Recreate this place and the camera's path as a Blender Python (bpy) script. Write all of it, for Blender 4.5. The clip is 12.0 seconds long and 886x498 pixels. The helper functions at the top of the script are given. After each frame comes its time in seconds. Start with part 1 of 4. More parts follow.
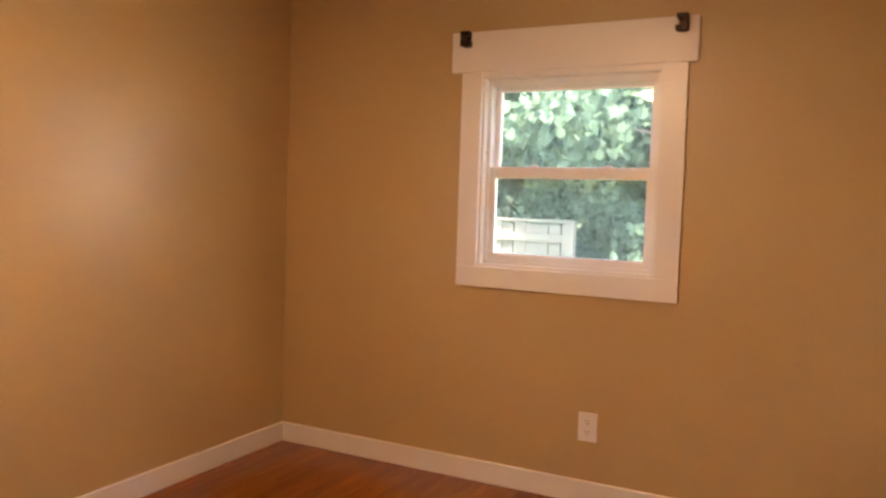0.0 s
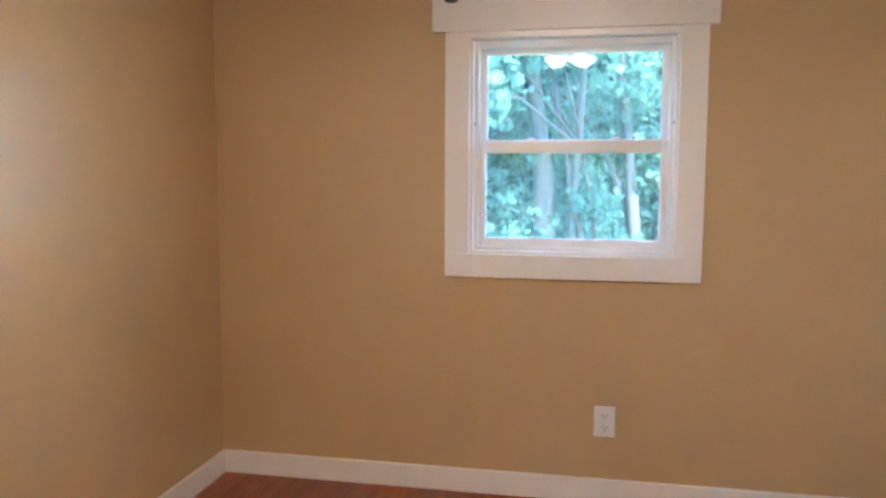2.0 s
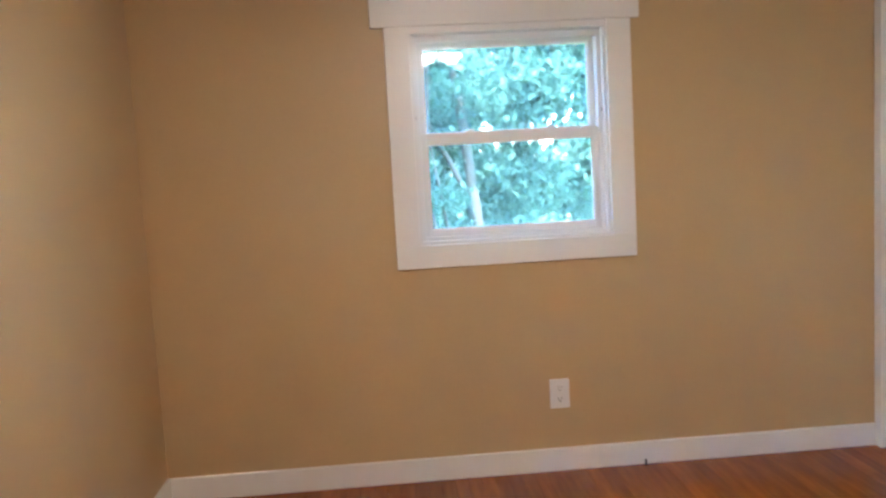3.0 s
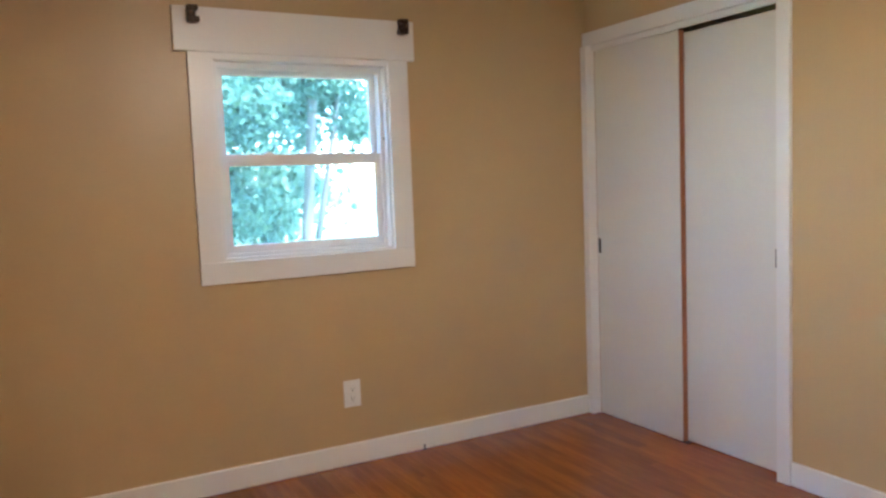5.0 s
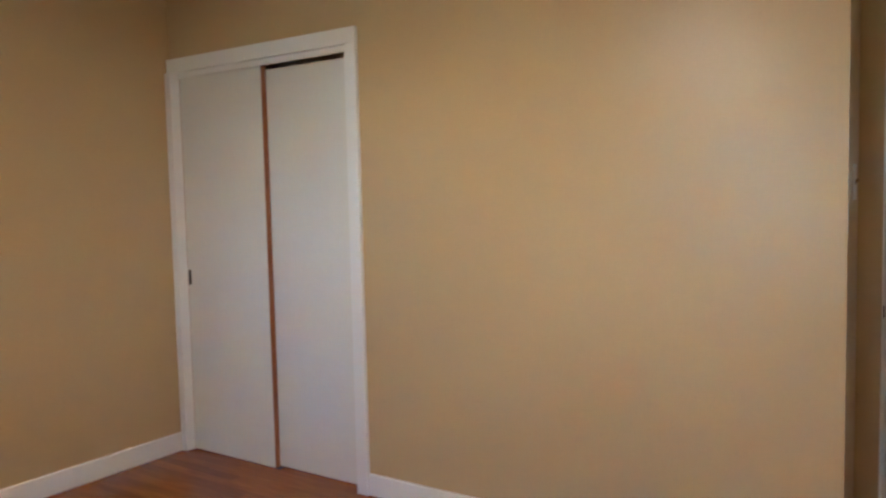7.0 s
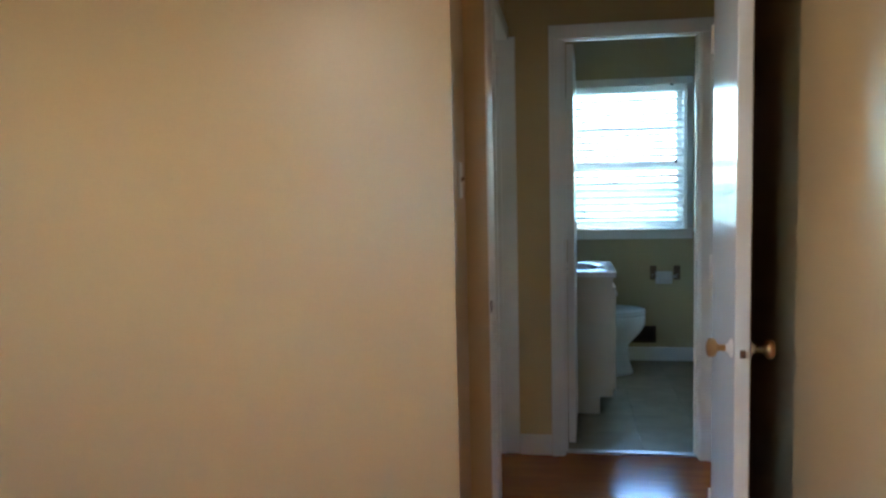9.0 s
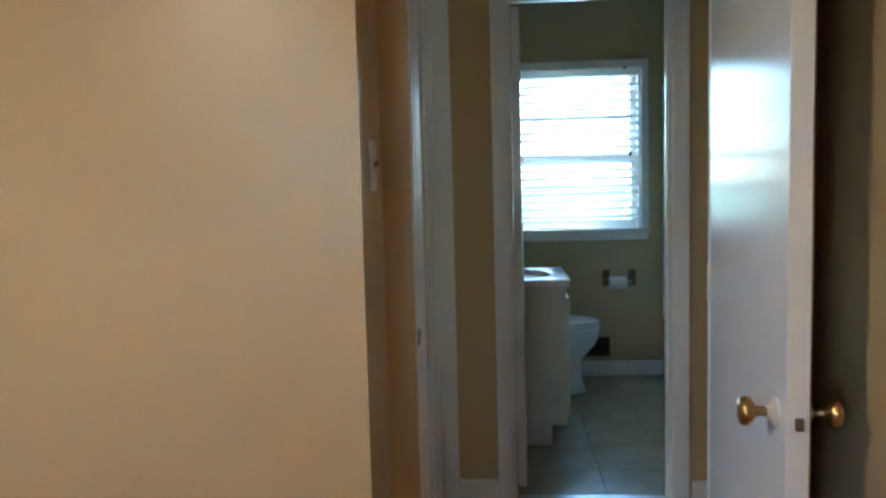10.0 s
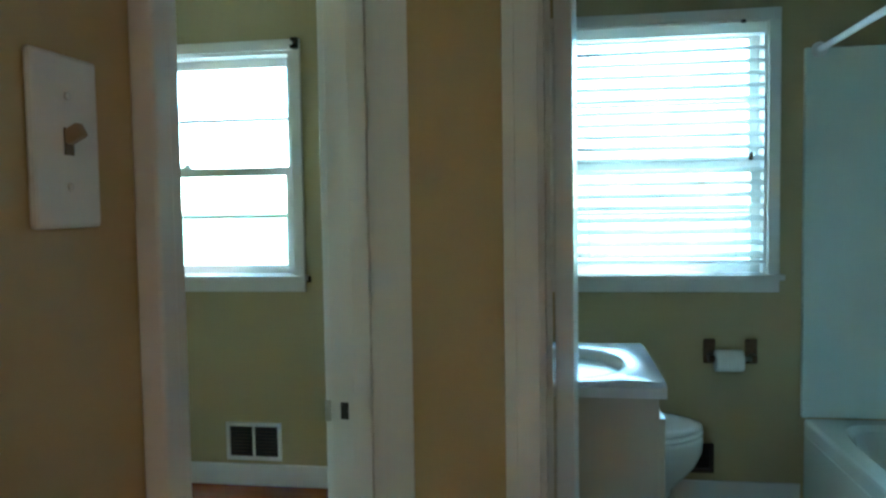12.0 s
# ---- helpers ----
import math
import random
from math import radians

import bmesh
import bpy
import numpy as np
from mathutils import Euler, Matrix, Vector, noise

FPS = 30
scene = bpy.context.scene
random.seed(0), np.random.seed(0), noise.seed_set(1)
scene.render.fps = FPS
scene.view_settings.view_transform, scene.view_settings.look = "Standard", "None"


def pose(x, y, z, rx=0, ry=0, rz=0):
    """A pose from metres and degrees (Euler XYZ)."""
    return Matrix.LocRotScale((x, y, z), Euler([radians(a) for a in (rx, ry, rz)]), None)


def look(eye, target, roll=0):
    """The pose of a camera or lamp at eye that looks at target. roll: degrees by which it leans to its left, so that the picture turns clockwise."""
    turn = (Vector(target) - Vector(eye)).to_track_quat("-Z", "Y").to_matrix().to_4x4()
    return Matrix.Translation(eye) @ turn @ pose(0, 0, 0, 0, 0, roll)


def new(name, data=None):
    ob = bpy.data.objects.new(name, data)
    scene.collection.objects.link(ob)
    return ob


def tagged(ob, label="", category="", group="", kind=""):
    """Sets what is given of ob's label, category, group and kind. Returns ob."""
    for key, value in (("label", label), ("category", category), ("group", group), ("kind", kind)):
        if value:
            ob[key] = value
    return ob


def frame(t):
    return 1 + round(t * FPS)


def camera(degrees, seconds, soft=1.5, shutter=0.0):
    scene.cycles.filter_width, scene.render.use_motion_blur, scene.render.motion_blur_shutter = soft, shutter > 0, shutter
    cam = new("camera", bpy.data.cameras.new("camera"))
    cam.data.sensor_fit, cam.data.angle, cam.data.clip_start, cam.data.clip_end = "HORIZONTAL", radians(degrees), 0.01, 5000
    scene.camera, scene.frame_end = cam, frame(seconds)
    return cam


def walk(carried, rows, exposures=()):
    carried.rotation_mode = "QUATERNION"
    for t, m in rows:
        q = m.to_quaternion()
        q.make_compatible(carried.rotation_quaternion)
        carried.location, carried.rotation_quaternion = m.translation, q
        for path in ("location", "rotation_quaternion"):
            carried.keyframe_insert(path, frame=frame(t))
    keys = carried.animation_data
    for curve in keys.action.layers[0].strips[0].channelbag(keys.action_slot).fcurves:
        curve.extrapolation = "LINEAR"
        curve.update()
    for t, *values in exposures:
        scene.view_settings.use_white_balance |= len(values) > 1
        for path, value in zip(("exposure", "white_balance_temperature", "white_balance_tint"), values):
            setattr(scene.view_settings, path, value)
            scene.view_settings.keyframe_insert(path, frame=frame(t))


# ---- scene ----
cam = camera(60.0, 12.0, soft=2.6)
PATH = [
    (0, (-0.539, -3.25, 1.291), (-1.439, -1.468, 1.175), 1.9),
    (0.5, (-0.6, -3.276, 1.289), (-1.337, -1.422, 1.155), 2.1),
    (1, (-0.783, -3.187, 1.297), (-1.467, -1.314, 1.142), 2.4),
    (1.5, (-1.107, -3.082, 1.322), (-1.699, -1.178, 1.165), 1.1),
    (2, (-1.497, -3.097, 1.328), (-1.884, -1.144, 1.138), 0.2),
    (2.5, (-1.841, -3.115, 1.296), (-1.963, -1.127, 1.111), -1.8),
    (4.5, (-2.634, -3.386, 1.337), (-1.874, -1.547, 1.135), -2.7),
    (5, (-2.73, -3.355, 1.307), (-1.785, -1.6, 1.14), -2.2),
    (5.5, (-2.739, -3.376, 1.301), (-1.65, -1.704, 1.172), -1.5),
    (6, (-2.697, -3.423, 1.303), (-1.428, -1.883, 1.174), -1.4),
    (6.5, (-2.665, -3.457, 1.314), (-1.178, -2.124, 1.192), -1.3),
    (7, (-2.63, -3.472, 1.347), (-0.971, -2.363, 1.208), -1.3),
    (7.2, (-2.587, -3.498, 1.362), (-0.882, -2.462, 1.215), -1.0),
    (7.4, (-2.576, -3.506, 1.357), (-0.827, -2.548, 1.211), -0.9),
    (7.6, (-2.574, -3.534, 1.359), (-0.789, -2.643, 1.209), -0.9),
    (9.5, (-2.024, -3.528, 1.332), (-0.04, -3.339, 1.163), -1.4),
    (10, (-1.622, -3.499, 1.314), (0.364, -3.343, 1.145), -1.5),
    (10.5, (-1.187, -3.503, 1.318), (0.803, -3.393, 1.146), -1.5),
    (11, (-0.691, -3.527, 1.323), (1.299, -3.435, 1.145), -1.2),
    (11.5, (-0.267, -3.548, 1.308), (1.726, -3.436, 1.191), -1.0),
    (12, (0.154, -3.556, 1.295), (2.128, -3.254, 1.184), -0.9),
]
# white balance drifts from warm to neutral as the walk starts
EXPOSURES = [
    (0.0, 5.1, 9700, 46), (0.5, 5.31, 7600, 38), (1.0, 5.35, 6850, 32), (1.5, 5.38, 6250, 27), (2.5, 5.42, 5520, 22), (5.5, 5.16, 5600, 19),
    (7.5, 5.02, 5650, 18), (9.5, 4.88, 5550, 16), (10.5, 4.9, 5600, 14), (11.0, 5.22, 5600, 10), (11.5, 5.32, 5600, 6), (12.0, 5.17, 5600, 1),
]
walk(cam, [(t, look(eye, target, roll)) for t, eye, target, roll in PATH], EXPOSURES)

# ------------------------------------------------------------------ light
world = bpy.data.worlds.new("sky")
scene.world = world
world.use_nodes = True
wn = world.node_tree.nodes
sky = wn.new("ShaderNodeTexSky")
sky.sky_type, sky.sun_disc = "NISHITA", False
sky.sun_elevation, sky.sun_rotation = radians(64), radians(160)
wn["Background"].inputs["Strength"].default_value = 0.15
world.node_tree.links.new(sky.outputs["Color"], wn["Background"].inputs["Color"])

sun = new("sun", bpy.data.lights.new("sun", "SUN"))
sun.data.energy, sun.data.angle, sun.data.color = 2.1, radians(4.0), (1.0, 0.95, 0.86)
sun.matrix_world = look((0, 0, 0), (-0.342 * 0.438, 0.940 * 0.438, -0.899))

LAMP_POWER = 6.5
LAMP_COLOUR = (1.0, 0.81, 0.56)


# ------------------------------------------------------------------ materials
def material(name):
    m = bpy.data.materials.new(name)
    m.use_nodes = True
    return m, m.node_tree.nodes, m.node_tree.links, m.node_tree.nodes["Principled BSDF"]


def ramp(nodes, stops):
    r = nodes.new("ShaderNodeValToRGB")
    while len(r.color_ramp.elements) < len(stops):
        r.color_ramp.elements.new(0.5)
    for e, (p, c) in zip(r.color_ramp.elements, stops):
        e.position, e.color = p, (*c, 1)
    return r


def tex(nodes, links, scale, detail=3, stretch=(1, 1, 1), kind="ShaderNodeTexNoise"):
    co = nodes.new("ShaderNodeTexCoord")
    mp = nodes.new("ShaderNodeMapping")
    mp.inputs["Scale"].default_value = stretch
    t = nodes.new(kind)
    t.inputs["Scale"].default_value = scale
    if kind == "ShaderNodeTexNoise":
        t.inputs["Detail"].default_value = detail
    info = nodes.new("ShaderNodeObjectInfo")
    shift = nodes.new("ShaderNodeVectorMath")
    shift.operation = "MULTIPLY_ADD"
    shift.inputs[1].default_value = (23, 41, 13)
    links.new(info.outputs["Random"], shift.inputs[0])
    links.new(co.outputs["Object"], shift.inputs[2])
    links.new(shift.outputs["Vector"], mp.inputs["Vector"])
    links.new(mp.outputs["Vector"], t.inputs["Vector"])
    return t


def surface(name, colour, rough=0.5, spread=0.06, scale=3.0, grain=220.0, bump=0.05, metallic=0.0, rough_spread=0.06, coat=0.0, spec=0.5):
    """A painted or moulded surface: slow colour drift, fine relief and uneven gloss."""
    m, n, l, b = material(name)
    slow = tex(n, l, scale, 4)
    lo = tuple(max(0, c * (1 - spread)) for c in colour)
    hi = tuple(min(1, c * (1 + spread)) for c in colour)
    r = ramp(n, [(0.3, lo), (0.7, hi)])
    l.new(slow.outputs["Fac"], r.inputs["Fac"])
    l.new(r.outputs["Color"], b.inputs["Base Color"])
    rr = n.new("ShaderNodeMapRange")
    rr.inputs["To Min"].default_value, rr.inputs["To Max"].default_value = rough - rough_spread, rough + rough_spread
    l.new(slow.outputs["Fac"], rr.inputs["Value"])
    l.new(rr.outputs["Result"], b.inputs["Roughness"])
    b.inputs["Metallic"].default_value = metallic
    b.inputs["Coat Weight"].default_value = coat
    b.inputs["Specular IOR Level"].default_value = spec
    fine = tex(n, l, grain, 2)
    bp = n.new("ShaderNodeBump")
    bp.inputs["Strength"].default_value, bp.inputs["Distance"].default_value = bump, 0.002
    l.new(fine.outputs["Fac"], bp.inputs["Height"])
    l.new(bp.outputs["Normal"], b.inputs["Normal"])
    return m


def wood(name, colours, rough, stretch, scale=9.0, coat=0.0, per_piece=0.25, bump=0.08):
    """Wood whose grain runs along the axis with the smallest stretch; pieces differ by Random."""
    m, n, l, b = material(name)
    co = n.new("ShaderNodeTexCoord")
    info = n.new("ShaderNodeObjectInfo")
    shift = n.new("ShaderNodeVectorMath")
    shift.operation = "MULTIPLY_ADD"
    l.new(info.outputs["Random"], shift.inputs[0])
    shift.inputs[1].default_value = (31, 17, 9)
    l.new(co.outputs["Object"], shift.inputs[2])
    mp = n.new("ShaderNodeMapping")
    mp.inputs["Scale"].default_value = stretch
    l.new(shift.outputs["Vector"], mp.inputs["Vector"])
    g = n.new("ShaderNodeTexNoise")
    g.inputs["Scale"].default_value, g.inputs["Detail"].default_value, g.inputs["Roughness"].default_value = scale, 5, 0.55
    l.new(mp.outputs["Vector"], g.inputs["Vector"])
    r = ramp(n, [(0.25, colours[0]), (0.5, colours[1]), (0.75, colours[2])])
    l.new(g.outputs["Fac"], r.inputs["Fac"])
    hsv = n.new("ShaderNodeHueSaturation")
    mr = n.new("ShaderNodeMapRange")
    mr.inputs["To Min"].default_value, mr.inputs["To Max"].default_value = 1 - per_piece, 1 + per_piece
    l.new(info.outputs["Random"], mr.inputs["Value"])
    l.new(mr.outputs["Result"], hsv.inputs["Value"])
    l.new(r.outputs["Color"], hsv.inputs["Color"])
    l.new(hsv.outputs["Color"], b.inputs["Base Color"])
    wear = tex(n, l, 2.3, 4)
    rr = n.new("ShaderNodeMapRange")
    rr.inputs["To Min"].default_value, rr.inputs["To Max"].default_value = rough * 0.94, rough * 1.08
    l.new(wear.outputs["Fac"], rr.inputs["Value"])
    l.new(rr.outputs["Result"], b.inputs["Roughness"])
    b.inputs["Coat Weight"].default_value, b.inputs["Coat Roughness"].default_value = coat, 0.13
    bp = n.new("ShaderNodeBump")
    bp.inputs["Strength"].default_value, bp.inputs["Distance"].default_value = bump, 0.002
    l.new(g.outputs["Fac"], bp.inputs["Height"])
    l.new(bp.outputs["Normal"], b.inputs["Normal"])
    return m


def glass_pane(name, tint):
    m, n, l, b = material(name)
    b.inputs["Base Color"].default_value = (*tint, 1)
    b.inputs["Transmission Weight"].default_value = 1
    b.inputs["Roughness"].default_value = 0.0
    b.inputs["IOR"].default_value = 1.45
    # imitates the hazy veil over the view: a weak translucent layer lit by daylight
    veil, mix = n.new("ShaderNodeBsdfTranslucent"), n.new("ShaderNodeMixShader")
    veil.inputs["Color"].default_value = (0.42, 0.80, 0.70, 1)
    veil_noise = tex(n, l, 5.0, 4)
    amount = n.new("ShaderNodeMapRange")
    amount.inputs["To Min"].default_value, amount.inputs["To Max"].default_value = 0.018, 0.034
    l.new(veil_noise.outputs["Fac"], amount.inputs["Value"])
    l.new(amount.outputs["Result"], mix.inputs["Fac"])
    l.new(b.outputs["BSDF"], mix.inputs[1])
    l.new(veil.outputs["BSDF"], mix.inputs[2])
    l.new(mix.outputs["Shader"], n["Material Output"].inputs["Surface"])
    return m


def glowing(name, colour, strength):
    m, n, l, b = material(name)
    b.inputs["Base Color"].default_value = (0.9, 0.9, 0.88, 1)
    b.inputs["Emission Color"].default_value = (*colour, 1)
    b.inputs["Emission Strength"].default_value = strength
    return m


def leafy(name, dark, light):
    """Leaves: colour differs from leaf to leaf, and light comes through them."""
    m, n, l, b = material(name)
    geo = n.new("ShaderNodeNewGeometry")
    r = ramp(n, [(0.0, dark), (1.0, light)])
    l.new(geo.outputs["Random Per Island"], r.inputs["Fac"])
    l.new(r.outputs["Color"], b.inputs["Base Color"])
    b.inputs["Roughness"].default_value = 0.7
    b.inputs["Specular IOR Level"].default_value = 0.2
    tr = n.new("ShaderNodeBsdfTranslucent")
    l.new(r.outputs["Color"], tr.inputs["Color"])
    mix = n.new("ShaderNodeMixShader")
    mix.inputs["Fac"].default_value = 0.5
    l.new(b.outputs["BSDF"], mix.inputs[1])
    l.new(tr.outputs["BSDF"], mix.inputs[2])
    l.new(mix.outputs["Shader"], n["Material Output"].inputs["Surface"])
    return m


WALL = surface("tan_wall_paint", (0.53, 0.381, 0.196), 0.37, 0.012, 90.0, 260, 0.06, rough_spread=0.01, spec=0.52)
BATH_WALL = surface("olive_tan_bathroom_paint", (0.47, 0.39, 0.215), 0.38, 0.012, 90.0, 260, 0.06, rough_spread=0.01)
CEILING = surface("flat_white_ceiling_paint", (0.78, 0.76, 0.70), 0.85, 0.03, 1.1, 150, 0.2)
TRIM = surface("white_gloss_trim_paint", (0.81, 0.80, 0.77), 0.3, 0.008, 70.0, 140, 0.02, rough_spread=0.01)
DOOR_PAINT = surface("white_enamel_door_paint", (0.70, 0.68, 0.64), 0.2, 0.01, 50.0, 90, 0.02, rough_spread=0.01, spec=0.15)
CLOSET_PAINT = surface("off_white_satin_door_paint", (0.74, 0.725, 0.67), 0.36, 0.012, 60.0, 160, 0.04, rough_spread=0.01)
VINYL = surface("white_window_vinyl", (0.82, 0.82, 0.80), 0.32, 0.01, 6.0, 120, 0.01, rough_spread=0.02)
PLASTIC = surface("white_plastic_plate", (0.80, 0.80, 0.78), 0.3, 0.02, 20.0, 300, 0.02)
SLOT = surface("dark_slot", (0.03, 0.03, 0.03), 0.6, 0.1, 20, 200, 0.05)
BRONZE = surface("dark_bronze_metal", (0.045, 0.03, 0.022), 0.4, 0.25, 30, 200, 0.1, metallic=0.7)
STEEL = surface("worn_steel", (0.45, 0.43, 0.40), 0.35, 0.15, 40, 200, 0.05, metallic=1.0)
BRASS = surface("worn_brass", (0.45, 0.27, 0.11), 0.3, 0.15, 30, 200, 0.05, metallic=1.0)
AGED_METAL = surface("aged_brown_metal", (0.16, 0.10, 0.065), 0.4, 0.25, 40, 200, 0.1, metallic=0.8)
CERAMIC = surface("white_glazed_ceramic", (0.82, 0.83, 0.82), 0.08, 0.02, 5, 60, 0.01, coat=0.3)
MARBLE = surface("white_cultured_marble", (0.80, 0.80, 0.78), 0.14, 0.04, 7, 60, 0.01, coat=0.3)
CABINET = surface("cream_painted_cabinet", (0.62, 0.57, 0.46), 0.4, 0.04, 5, 160, 0.06)
ACRYLIC = surface("white_acrylic_tub_panel", (0.70, 0.79, 0.755), 0.14, 0.02, 4, 60, 0.02)
PAPER = surface("soft_white_paper", (0.82, 0.81, 0.79), 0.9, 0.03, 40, 400, 0.3)
BLIND = surface("white_blind_slat", (0.82, 0.82, 0.80), 0.45, 0.02, 12, 200, 0.02)
# thin slats let some daylight through
bn, bl = BLIND.node_tree.nodes, BLIND.node_tree.links
thin, blend = bn.new("ShaderNodeBsdfTranslucent"), bn.new("ShaderNodeMixShader")
thin.inputs["Color"].default_value = (0.8, 0.82, 0.80, 1)
blend.inputs["Fac"].default_value = 0.44
bl.new(bn["Principled BSDF"].outputs["BSDF"], blend.inputs[1])
bl.new(thin.outputs["BSDF"], blend.inputs[2])
bl.new(blend.outputs["Shader"], bn["Material Output"].inputs["Surface"])
CABLE = surface("white_cable_jacket", (0.78, 0.77, 0.74), 0.4, 0.03, 20, 200, 0.02)
DUCT = surface("dark_duct_void", (0.02, 0.018, 0.016), 0.8, 0.2, 10, 100, 0.1)
BROWN_VENT = surface("brown_enamel_vent", (0.07, 0.045, 0.03), 0.45, 0.15, 20, 200, 0.05, metallic=0.3)
FLOOR_WOOD = wood("red_brown_oak_strip", [(0.215, 0.052, 0.007), (0.265, 0.068, 0.009), (0.315, 0.087, 0.013)], 0.135, (9, 1.0, 9), 4.0, coat=0.0, per_piece=0.14, bump=0.0)
EDGE_WOOD = wood("orange_varnished_fir", [(0.20, 0.06, 0.018), (0.32, 0.11, 0.035), (0.40, 0.15, 0.05)], 0.3, (20, 20, 1.5), 5.0, coat=0.3, per_piece=0.05)
# colour chosen to deepen the shade in the gap behind the open door
GAP_SHADE_WOOD = wood("gap_darkening_veneer", [(0.035, 0.018, 0.010), (0.055, 0.028, 0.016), (0.08, 0.04, 0.022)], 0.25, (20, 20, 1.5), 5.0, coat=0.3, per_piece=0.05)
FENCE_WOOD = wood("weathered_pale_fence_board", [(0.062, 0.058, 0.050), (0.082, 0.077, 0.067), (0.105, 0.098, 0.085)], 0.8, (12, 12, 1), 4.0, per_piece=0.12)
BARK = wood("grey_brown_bark", [(0.024, 0.017, 0.012), (0.04, 0.029, 0.021), (0.06, 0.045, 0.033)], 0.9, (6, 6, 1.2), 5.0, bump=0.8)
PALE_BARK = wood("pale_grey_bark", [(0.035, 0.029, 0.023), (0.055, 0.046, 0.037), (0.085, 0.072, 0.06)], 0.9, (6, 6, 1.2), 5.0, bump=0.6)
TILE = surface("grey_green_vinyl_tile", (0.34, 0.315, 0.235), 0.22, 0.13, 6.0, 60, 0.06, rough_spread=0.04)
GROUT = surface("grey_vinyl_seam", (0.10, 0.10, 0.08), 0.7, 0.1, 9, 100, 0.1)
SUBFLOOR = surface("dark_floor_seam", (0.05, 0.025, 0.012), 0.7, 0.1, 9, 100, 0.1)
# the teal cast of the daylight view is put into the glass tint
GLASS = glass_pane("window_glass", (0.73, 0.955, 0.94))
SHADE_GLASS = surface("opal_shade_glass", (0.80, 0.78, 0.72), 0.35, 0.02, 8, 80, 0.01)
sn, sl = SHADE_GLASS.node_tree.nodes, SHADE_GLASS.node_tree.links
thin, blend = sn.new("ShaderNodeBsdfTranslucent"), sn.new("ShaderNodeMixShader")
thin.inputs["Color"].default_value = (0.8, 0.74, 0.62, 1)
blend.inputs["Fac"].default_value = 0.3
sl.new(sn["Principled BSDF"].outputs["BSDF"], blend.inputs[1])
sl.new(thin.outputs["BSDF"], blend.inputs[2])
sl.new(blend.outputs["Shader"], sn["Material Output"].inputs["Surface"])
LAMP_GLASS = glowing("lit_frosted_bulb_glass", LAMP_COLOUR, LAMP_POWER)
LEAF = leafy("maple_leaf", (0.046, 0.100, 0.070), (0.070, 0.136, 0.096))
# far leaves paler than the near ones: haze is put into their colour
LEAF_HAZED = leafy("hazed_far_leaf", (0.06, 0.115, 0.085), (0.09, 0.155, 0.115))
GRASS = surface("mown_lawn", (0.07, 0.11, 0.04), 0.9, 0.35, 2.0, 60, 0.6)
CONCRETE = surface("pale_concrete", (0.40, 0.385, 0.36), 0.85, 0.08, 1.5, 60, 0.3)
TOGGLE = surface("brown_plastic_toggle", (0.30, 0.20, 0.12), 0.35, 0.05, 40, 200, 0.02)
SIDING = surface("pale_house_siding", (0.5, 0.5, 0.48), 0.7, 0.05, 3, 60, 0.1)


# ------------------------------------------------------------------ mesh helpers
def box(bm, x0, x1, y0, y1, z0, z1, bevel=0.0, m=None):
    co = [(x, y, z) for x in (x0, x1) for y in (y0, y1) for z in (z0, z1)]
    v = [bm.verts.new(c) for c in co]
    fs = [bm.faces.new([v[i] for i in q]) for q in ((0, 1, 3, 2), (4, 6, 7, 5), (0, 4, 5, 1), (2, 3, 7, 6), (0, 2, 6, 4), (1, 5, 7, 3))]
    if m is not None:
        bmesh.ops.transform(bm, matrix=m, verts=v)
    if bevel:
        bmesh.ops.bevel(bm, geom=list({e for f in fs for e in f.edges}), offset=bevel, segments=2, affect="EDGES", profile=0.5)
    return bm


def boxes(*rows, bevel=0.0):
    bm = bmesh.new()
    for r in rows:
        box(bm, *r, bevel=bevel)
    return bm


def lathe(bm, profile, m=None, seg=32):
    """Turn a profile of (radius, height) about z."""
    rings = []
    for r, z in profile:
        rings.append([bm.verts.new((r * math.cos(2 * math.pi * i / seg), r * math.sin(2 * math.pi * i / seg), z)) for i in range(seg)])
    for a, b in zip(rings, rings[1:]):
        for i in range(seg):
            bm.faces.new((a[i], a[(i + 1) % seg], b[(i + 1) % seg], b[i]))
    bm.faces.new(rings[0][::-1])
    bm.faces.new(rings[-1])
    if m is not None:
        bmesh.ops.transform(bm, matrix=m, verts=[v for r in rings for v in r])
    for f in bm.faces:
        f.smooth = True
    return bm


def tube(points, radii, seg=10, bm=None):
    """A round tapered limb through points."""
    bm = bm or bmesh.new()
    rings = []
    for i, p in enumerate(points):
        p = Vector(p)
        a, b = Vector(points[max(i - 1, 0)]), Vector(points[min(i + 1, len(points) - 1)])
        q = (b - a).to_track_quat("Z", "Y")
        r = radii[i] if hasattr(radii, "__len__") else radii
        rings.append([bm.verts.new(p + q @ Vector((r * math.cos(2 * math.pi * k / seg), r * math.sin(2 * math.pi * k / seg), 0))) for k in range(seg)])
    for a, b in zip(rings, rings[1:]):
        for k in range(seg):
            f = bm.faces.new((a[k], a[(k + 1) % seg], b[(k + 1) % seg], b[k]))
            f.smooth = True
    bm.faces.new(rings[0][::-1])
    bm.faces.new(rings[-1])
    return bm


def mesh_of(name, bm, mat):
    bmesh.ops.recalc_face_normals(bm, faces=bm.faces)
    me = bpy.data.meshes.new(name)
    bm.to_mesh(me)
    bm.free()
    me.materials.append(mat)
    return me


def part(name, bm, mat, parent=None, label=""):
    ob = new(name, mesh_of(name, bm, mat))
    if parent is not None:
        ob.parent = parent
    if label:
        ob["label"] = label
    return ob


